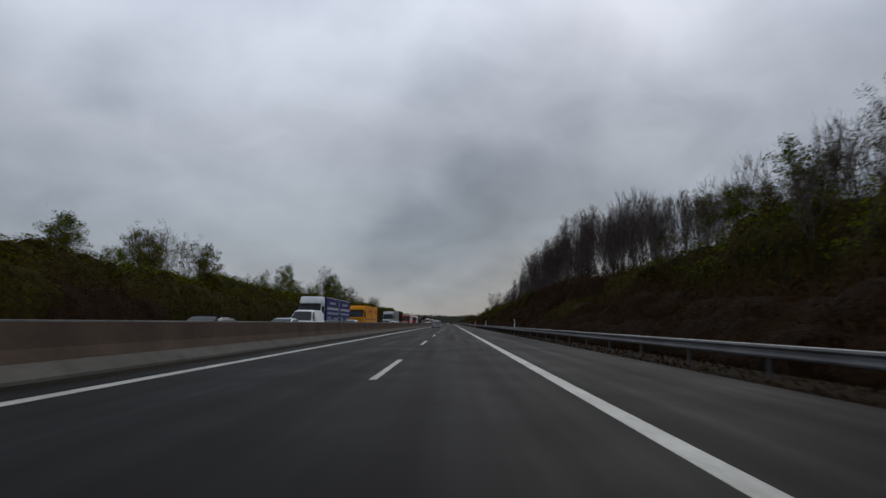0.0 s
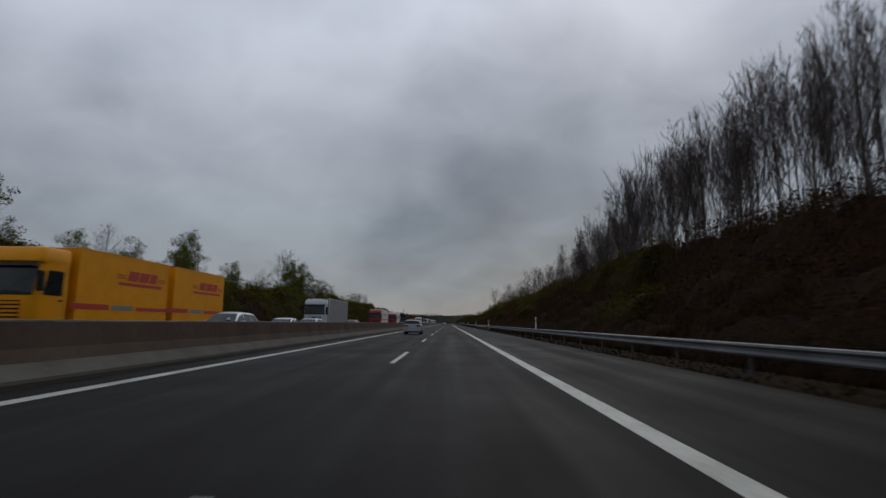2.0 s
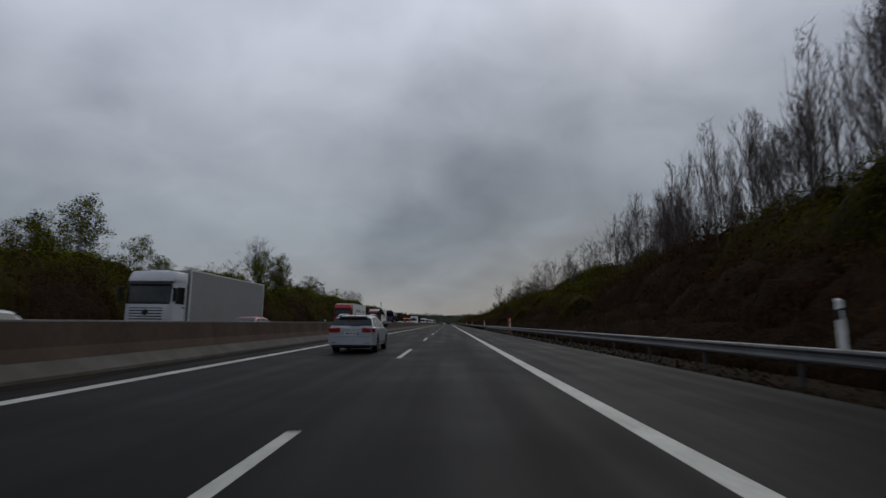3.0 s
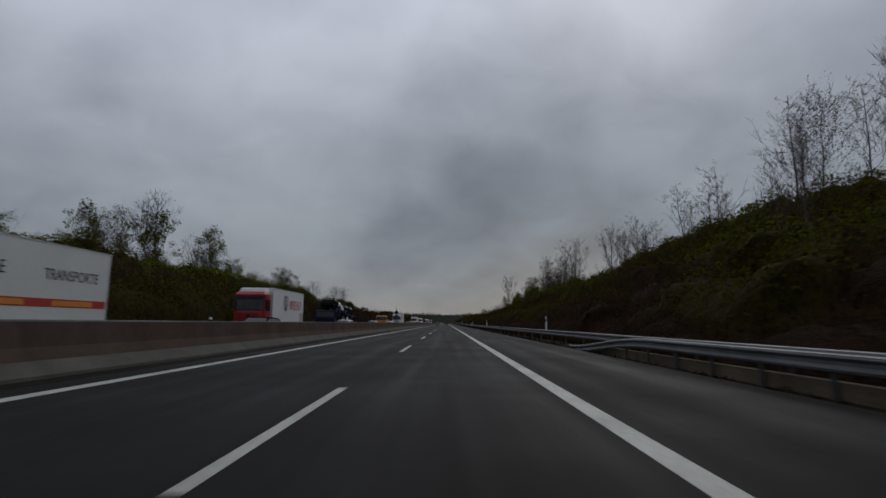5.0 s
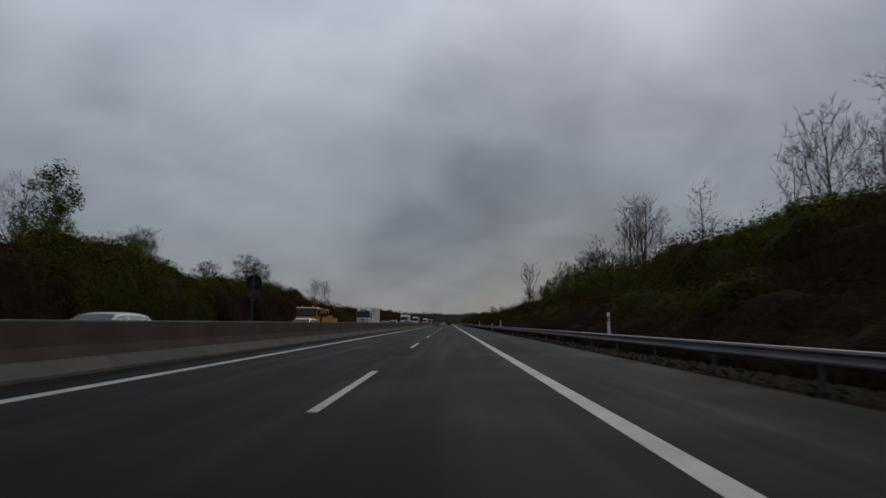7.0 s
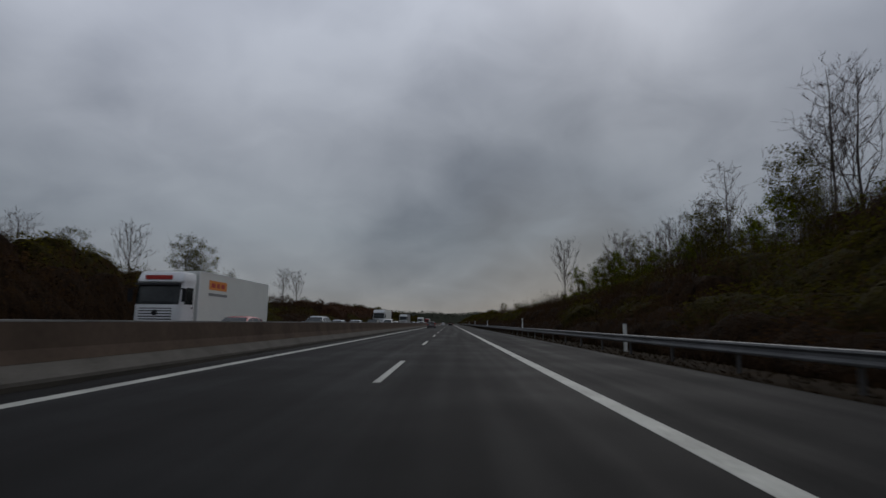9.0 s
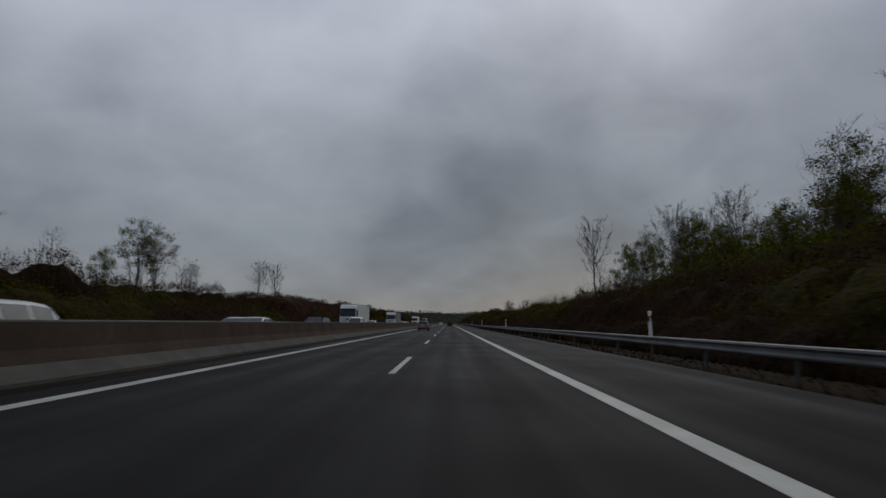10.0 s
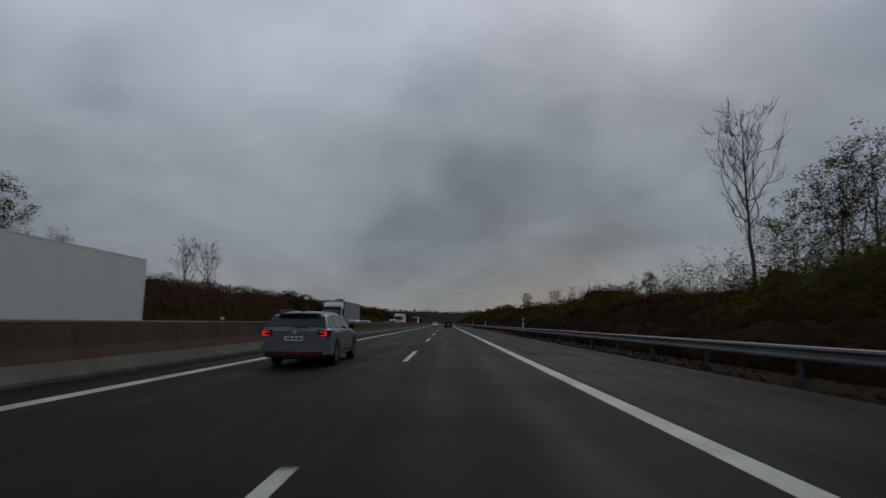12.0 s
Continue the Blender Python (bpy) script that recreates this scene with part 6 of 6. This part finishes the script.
def car_transporter():
    ob = thing("car_transporter", "dark violet-blue car transporter loaded with cars on two decks", "truck", "queue of trucks beyond the median barrier")
    truck_cab(ob, PURPLE_PAINT, low_roof=True, visor=True)
    chassis(ob, 0.6, 17.4, (4.6, 11.6, 13.0), False)
    for x in (-1.2, 1.2):
        for y0, z0, y1, z1 in ((2.4, 1.05, 8.0, 0.95), (8.6, 0.95, 17.0, 0.85), (0.6, 2.84, 8.2, 2.52), (8.6, 2.22, 17.0, 2.00)):
            bm = ring_loft([[(x - 0.09, y, z), (x + 0.09, y, z), (x + 0.09, y, z + 0.20), (x - 0.09, y, z + 0.20)] for y, z in ((y0, z0), (y1, z1))])
            part("deck_rail", bm, PURPLE_PAINT, ob)
        for y in (2.6, 5.4, 8.1, 8.9, 12.6, 16.6):
            part("deck_post", box_bm(x - 0.07, x + 0.07, y - 0.09, y + 0.09, 0.8, 2.7 if y < 8.5 else 2.2), PURPLE_PAINT, ob)
        for y in (2.7, 8.9):
            part("ram", cyl_bm(0.06, 2.2, 10, "Z", at=(x * 0.92, y + 0.5, 1.9)), ALU, ob)
    for y0, z0, y1, z1 in ((2.4, 1.12, 8.0, 1.02), (8.6, 1.02, 17.0, 0.92), (0.6, 3.03, 8.2, 2.71), (8.6, 2.30, 17.0, 2.08)):
        for x in (-0.7, 0.7):
            bm = ring_loft([[(x - 0.28, y, z), (x + 0.28, y, z), (x + 0.28, y, z + 0.05), (x - 0.28, y, z + 0.05)] for y, z in ((y0, z0), (y1, z1))])
            part("wheel_track", bm, DARK_METAL, ob)
    for kind, m, y, z, tilt in (("hatch", DARK_PAINT, 0.7, 3.06, -2.4), ("hatch", WHITE_PAINT, 5.0, 3.10, -14), ("estate", DARK_PAINT, 8.9, 2.34, -1.5), ("hatch", DARK_PAINT, 13.5, 2.20, -1.5),
                                ("hatch", DARK_PAINT, 3.2, 1.15, -1), ("hatch", WHITE_PAINT, 9.0, 1.05, -1), ("estate", DARK_PAINT, 13.2, 0.98, -1)):
        car_shell(ob, kind, m, 0, y, z, tilt)
    return ob


transporter = stand(car_transporter(), TRUCK_X, 238)
transporter.scale.y = 0.9


def works_truck():
    ob = thing("works_truck", "yellow-orange flatbed works truck with machinery behind the cab", "truck", "queue of trucks beyond the median barrier")
    truck_cab(ob, ORANGE_PAINT, low_roof=True, visor=False)
    chassis(ob, 0.6, 10.6, (5.2, 8.2), False)
    part("flatbed", box_bm(-1.25, 1.25, 2.5, 10.6, 1.0, 1.15), DARK_METAL, ob)
    for x in (-1.25, 1.21):
        for y in (2.5, 5.2, 7.9):
            part("drop_side", box_bm(x, x + 0.04, y + 0.03, y + 2.65, 1.15, 1.72), ORANGE_PAINT, ob)
    part("crane_base", box_bm(-0.4, 0.4, 2.6, 3.3, 1.15, 2.3), ORANGE_PAINT, ob, bevel=0.05)
    part("crane_arm", ring_loft([[(-0.14, y, z), (0.14, y, z), (0.14, y, z + 0.3), (-0.14, y, z + 0.3)] for y, z in ((2.9, 2.25), (7.4, 2.55))]), ORANGE_PAINT, ob)
    part("machine_body", box_bm(-0.8, 0.8, 4.2, 6.4, 1.15, 2.2), DARK_METAL, ob, bevel=0.08)
    part("machine_cabin", box_bm(-0.7, 0.7, 6.6, 7.9, 1.15, 2.75), ORANGE_PAINT, ob, bevel=0.08)
    part("machine_glass", box_bm(-0.705, 0.705, 6.75, 7.75, 1.9, 2.6), GLASS, ob)
    part("engine_cover", box_bm(-0.75, 0.75, 8.0, 10.2, 1.15, 2.0), ORANGE_PAINT, ob, bevel=0.1)
    for side in (0.6, -0.6):
        part("beacon", cyl_bm(0.09, 0.2, 12, "Z", at=(side, 0.8, 2.90)), ORANGE_PRINT, ob)
    return ob


stand(works_truck(), TRUCK_X, 296)

# ---- cars standing in the lane beside the barrier ----
CAR_X = -10.4
QUEUE = (
    ("hatch", DARK_PAINT, "dark grey hatchback in the queue beside the barrier", "car", 24.5, CAR_X),
    ("saloon", GREY_PAINT, "grey saloon car in the queue beside the barrier", "car", 36.0, CAR_X),
    ("hatch", SILVER, "silver hatchback beside the blue truck", "car", 61.2, CAR_X),
    ("people_carrier", SILVER, "silver people carrier beside the yellow truck", "car", 95.0, CAR_X),
    ("saloon", WHITE_PAINT, "white saloon car in the queue beside the barrier", "car", 104.3, CAR_X),
    ("estate", GREY_PAINT, "grey estate car in the queue beside the barrier", "car", 111.5, CAR_X),
    ("hatch", RED_PAINT, "red hatchback beside the grey truck", "car", 131.5, CAR_X),
    ("estate", DARK_PAINT, "anthracite estate car beside the red truck", "car", 202.2, CAR_X),
    ("estate", SILVER, "silver estate car beside the car transporter", "car", 230.5, CAR_X),
    ("hatch", GREY_PAINT, "grey hatchback in the queue beside the barrier", "car", 255.2, CAR_X),
    ("estate", WHITE_PAINT, "white estate car in the queue beside the barrier", "car", 280.2, CAR_X),
    ("hatch", RED_PAINT, "red hatchback beside the white truck", "car", 334.6, CAR_X),
    ("people_carrier", GREY_PAINT, "grey people carrier in the queue beside the barrier", "car", 351.8, CAR_X),
    ("saloon", GREY_PAINT, "grey saloon car in the queue beside the barrier", "car", 370.6, CAR_X),
    ("estate", SILVER, "silver estate car in the truck lane of the queue", "car", 376.5, TRUCK_X),
    ("people_carrier", DARK_PAINT, "dark people carrier in the queue beside the barrier", "car", 385.8, CAR_X),
    ("small_van", WHITE_PAINT, "small white van with windows in the queue", "van", 405.8, CAR_X),
    ("saloon", CREAM_BODY, "pale saloon car beside the white truck", "car", 418.4, CAR_X),
    ("hatch", WHITE_PAINT, "white hatchback in the queue beside the barrier", "car", 473, CAR_X),
    ("saloon", GREY_PAINT, "grey saloon car in the queue beside the barrier", "car", 482, CAR_X),
    ("small_van", WHITE_PAINT, "white van far along the queue", "van", 522, CAR_X),
    ("estate", WHITE_PAINT, "white estate car far along the queue", "car", 548, CAR_X),
)
stand(build_car("panel_van", WHITE_PAINT, "white panel van in the queue beside the barrier", "van", panel=True, glass=GLASS), CAR_X, 41.8)
for kind, m, label, category, y, x in QUEUE:
    stand(build_car(kind, m, label, category, group="cars queuing beyond the barrier"), x, y)

# ---- cars ahead on the near carriageway, tails to the viewer ----
silver_estate = build_car("estate", SILVER, "silver-blue estate car driving in the overtaking lane", "car", rear=True, detail=True, glass=GLASS)
stand(silver_estate, -2.05, 121.5 + 4.77, 180)
grey_estate = build_car("estate", ESTATE_GREY, "grey estate car with lit red tail lights", "car", rear=True, detail=True, tail_glow=True, glass=GLASS, red_strip=True)
stand(grey_estate, -2.70, 422.6 + 4.77, 180)
stand(build_car("saloon", DARK_PAINT, "black saloon car far ahead in the driving lane", "car", rear=True, glass=GLASS), 1.75, 530 + 4.7, 180)
stand(build_car("estate", WHITE_PAINT, "white estate car far ahead in the overtaking lane", "car", rear=True, glass=GLASS), -2.0, 565 + 4.77, 180)


# ---- short front guardrail with a sloping end and a low concrete kerb wall ----
def front_rail():
    ob = thing("guardrail_front", "short galvanised guardrail with ramped end above concrete kerb", "guardrail", kind="structure")
    x = 8.2
    for i in range(7):
        child("beam", beam_mesh, ob, "", pose(x, 158 + 4 * i, -0.03))
    for i in range(15):
        child("post", post_mesh, ob, "", pose(x, 158.2 + 2 * i, -0.03))
    prof = [(0.0, 0.75), (0.06, 0.73), (0.075, 0.685), (0.01, 0.625), (0.01, 0.565), (0.075, 0.505), (0.06, 0.46), (0.0, 0.44)]
    rings = []
    for k in range(9):
        u = k / 8
        drop = 0.60 * smooth01(u)
        rings.append([(x - a, 186 + 10.5 * u, z - drop) for a, z in prof] + [(x - a + 0.006, 186 + 10.5 * u, z - drop) for a, z in reversed(prof)])
    part("ramp", ring_loft(rings), GALV, ob)
    for y in (188.2, 190.2, 192.2):
        child("post", post_mesh, ob, "", pose(x, y, -0.05 - 0.60 * smooth01((y - 186) / 10.5)))
    for i in range(9):
        kerb = box_bm(x + 0.16, x + 0.40, 158 + 4 * i, 158 + 4 * i + 3.98, -0.1, 0.27)
        part("kerb_block", kerb, BEIGE_CONCRETE, ob, "pale beige concrete", bevel=0.02)


front_rail()


# ---- signs and markers ----
def barrier_sign(shape):
    label = "round traffic sign seen from its dark grey back" if shape == "round" else "triangular warning sign seen from its dark back"
    ob = thing("traffic_sign", label, "sign")
    part("pole", cyl_bm(0.038, 2.6, 10, "Z", at=(0, 0, 1.3)), GALV_DARK, ob)
    if shape == "round":
        part("plate", cyl_bm(0.34, 0.02, 28, "Y", at=(0, 0.06, 1.75)), DARK_METAL, ob)
        part("sub_plate", box_bm(-0.26, 0.26, 0.05, 0.07, 1.08, 1.36), GALV_DARK, ob)
    else:
        bm = bmesh.new()
        pts = [(-0.55, 0.95), (0.55, 0.95), (0, 1.90)]
        a = [bm.verts.new((x, 0.05, z)) for x, z in pts]
        b = [bm.verts.new((x, 0.07, z)) for x, z in pts]
        bm.faces.new(a); bm.faces.new(b[::-1])
        for i in range(3):
            bm.faces.new((a[i], b[i], b[(i + 1) % 3], a[(i + 1) % 3]))
        part("plate", bm, DARK_METAL, ob)
    for z in (1.3, 1.65):
        part("clamp", box_bm(-0.10, 0.10, 0.03, 0.05, z, z + 0.05), GALV, ob)
    return ob


barrier_sign("round").matrix_basis = pose(BX, 261.2, 1.19)
barrier_sign("triangle").matrix_basis = pose(BX, 168, 1.19)


def barrier_reflector():
    ob = thing("barrier_reflector", "small white reflector on top of the concrete barrier", "reflector", "reflectors on the median barrier")
    part("bracket", box_bm(-0.03, 0.03, -0.03, 0.03, 0, 0.06), BLACK_PLASTIC, ob)
    part("lens", box_bm(-0.045, 0.045, -0.02, 0.02, 0.06, 0.15), WHITE_PLASTIC, ob, bevel=0.008)
    return ob


first_reflector = barrier_reflector()
first_reflector.matrix_basis = pose(BX, 38, 1.19)
for y in (88, 138, 189, 240, 291, 341, 391, 428, 480, 530):
    copy_thing(first_reflector, pose(BX, y, 1.19))

marker = thing("kilometre_marker", "cream-coloured marker post behind the guardrail", "road post")
part("post_body", box_bm(-0.07, 0.07, -0.04, 0.04, 0, 1.22), CREAM_BODY, marker, bevel=0.01)
part("cap", box_bm(-0.08, 0.08, -0.05, 0.05, 1.22, 1.26), GREY_TARP, marker)
marker.matrix_basis = pose(9.3, 330.2, ground_z(9.3, 330.2))

phone = thing("emergency_phone", "orange roadside emergency telephone column behind the guardrail", "emergency phone")
part("column", ring_loft([rrect(-0.16, 0.16, -0.12, 0.12, 0.05, z) for z in (0, 1.45, 1.5)]), ORANGE_PAINT, phone)
part("hood", ring_loft([rrect(-0.2, 0.2, -0.18, 0.14, 0.06, z) for z in (1.5, 1.85, 1.9)]), RED_PRINT, phone)
part("speaker_panel", box_bm(-0.11, 0.11, -0.135, -0.118, 1.05, 1.4), BLACK_PLASTIC, phone)
phone.matrix_basis = pose(9.4, 168, ground_z(9.4, 168))


# ---- dark farm building beyond the bushes ----
def farm_building():
    ob = thing("farm_building", "flat-roofed slate-grey building behind the roadside bushes", "building")
    part("wall", box_bm(-8, 8, -5, 5, -3, 4.6), SLATE, ob)
    part("roof", box_bm(-8.3, 8.3, -5.3, 5.3, 4.6, 4.9), GALV_DARK, ob, "dark flat roof")
    for x in (-5.6, -1.4, 2.8, 6.0):
        w = part("window", box_bm(x - 0.7, x + 0.7, -5.03, -4.96, 2.2, 3.5), GLASS, ob)
        part("sill", box_bm(x - 0.8, x + 0.8, -5.10, -4.98, 2.1, 2.2), GALV, w)
    return ob


SLATE = mat("slate_cladding", (0.040, 0.048, 0.056), (0.070, 0.080, 0.092), scale=0.8, rough=0.7, fine=9)
farm_building().matrix_basis = pose(-46.5, 524, ground_z(-33, 518) + 1.4)


# ---- verge grass: tufts along the edge of the shoulder ----
def verge_tufts():
    r = random.Random(9)
    t = Tubes()
    for _ in range(26000):
        y = r.uniform(-10, 470)
        x = 8.0 + 4.6 * r.random() ** 1.3
        h = r.uniform(0.05, 0.16) + 0.16 * smooth01((x - 9.2) / 2)
        base = Vector((x, y, ground_z(x, y) - 0.02))
        t.ribbon(base, base + Vector((r.gauss(0, 0.07), r.gauss(0, 0.07), h)), r.uniform(0.015, 0.04), r)
    tagged(new("verge_grass", mesh_of("verge_grass", t.v, t.f, DRY_GRASS)), "dry brown and olive grass tufts on the verge", "grass", kind="stuff")


DRY_GRASS = leaf_mat("dry_grass_blades", (0.009, 0.0055, 0.002), (0.021, 0.013, 0.005), 0.2)
verge_tufts()
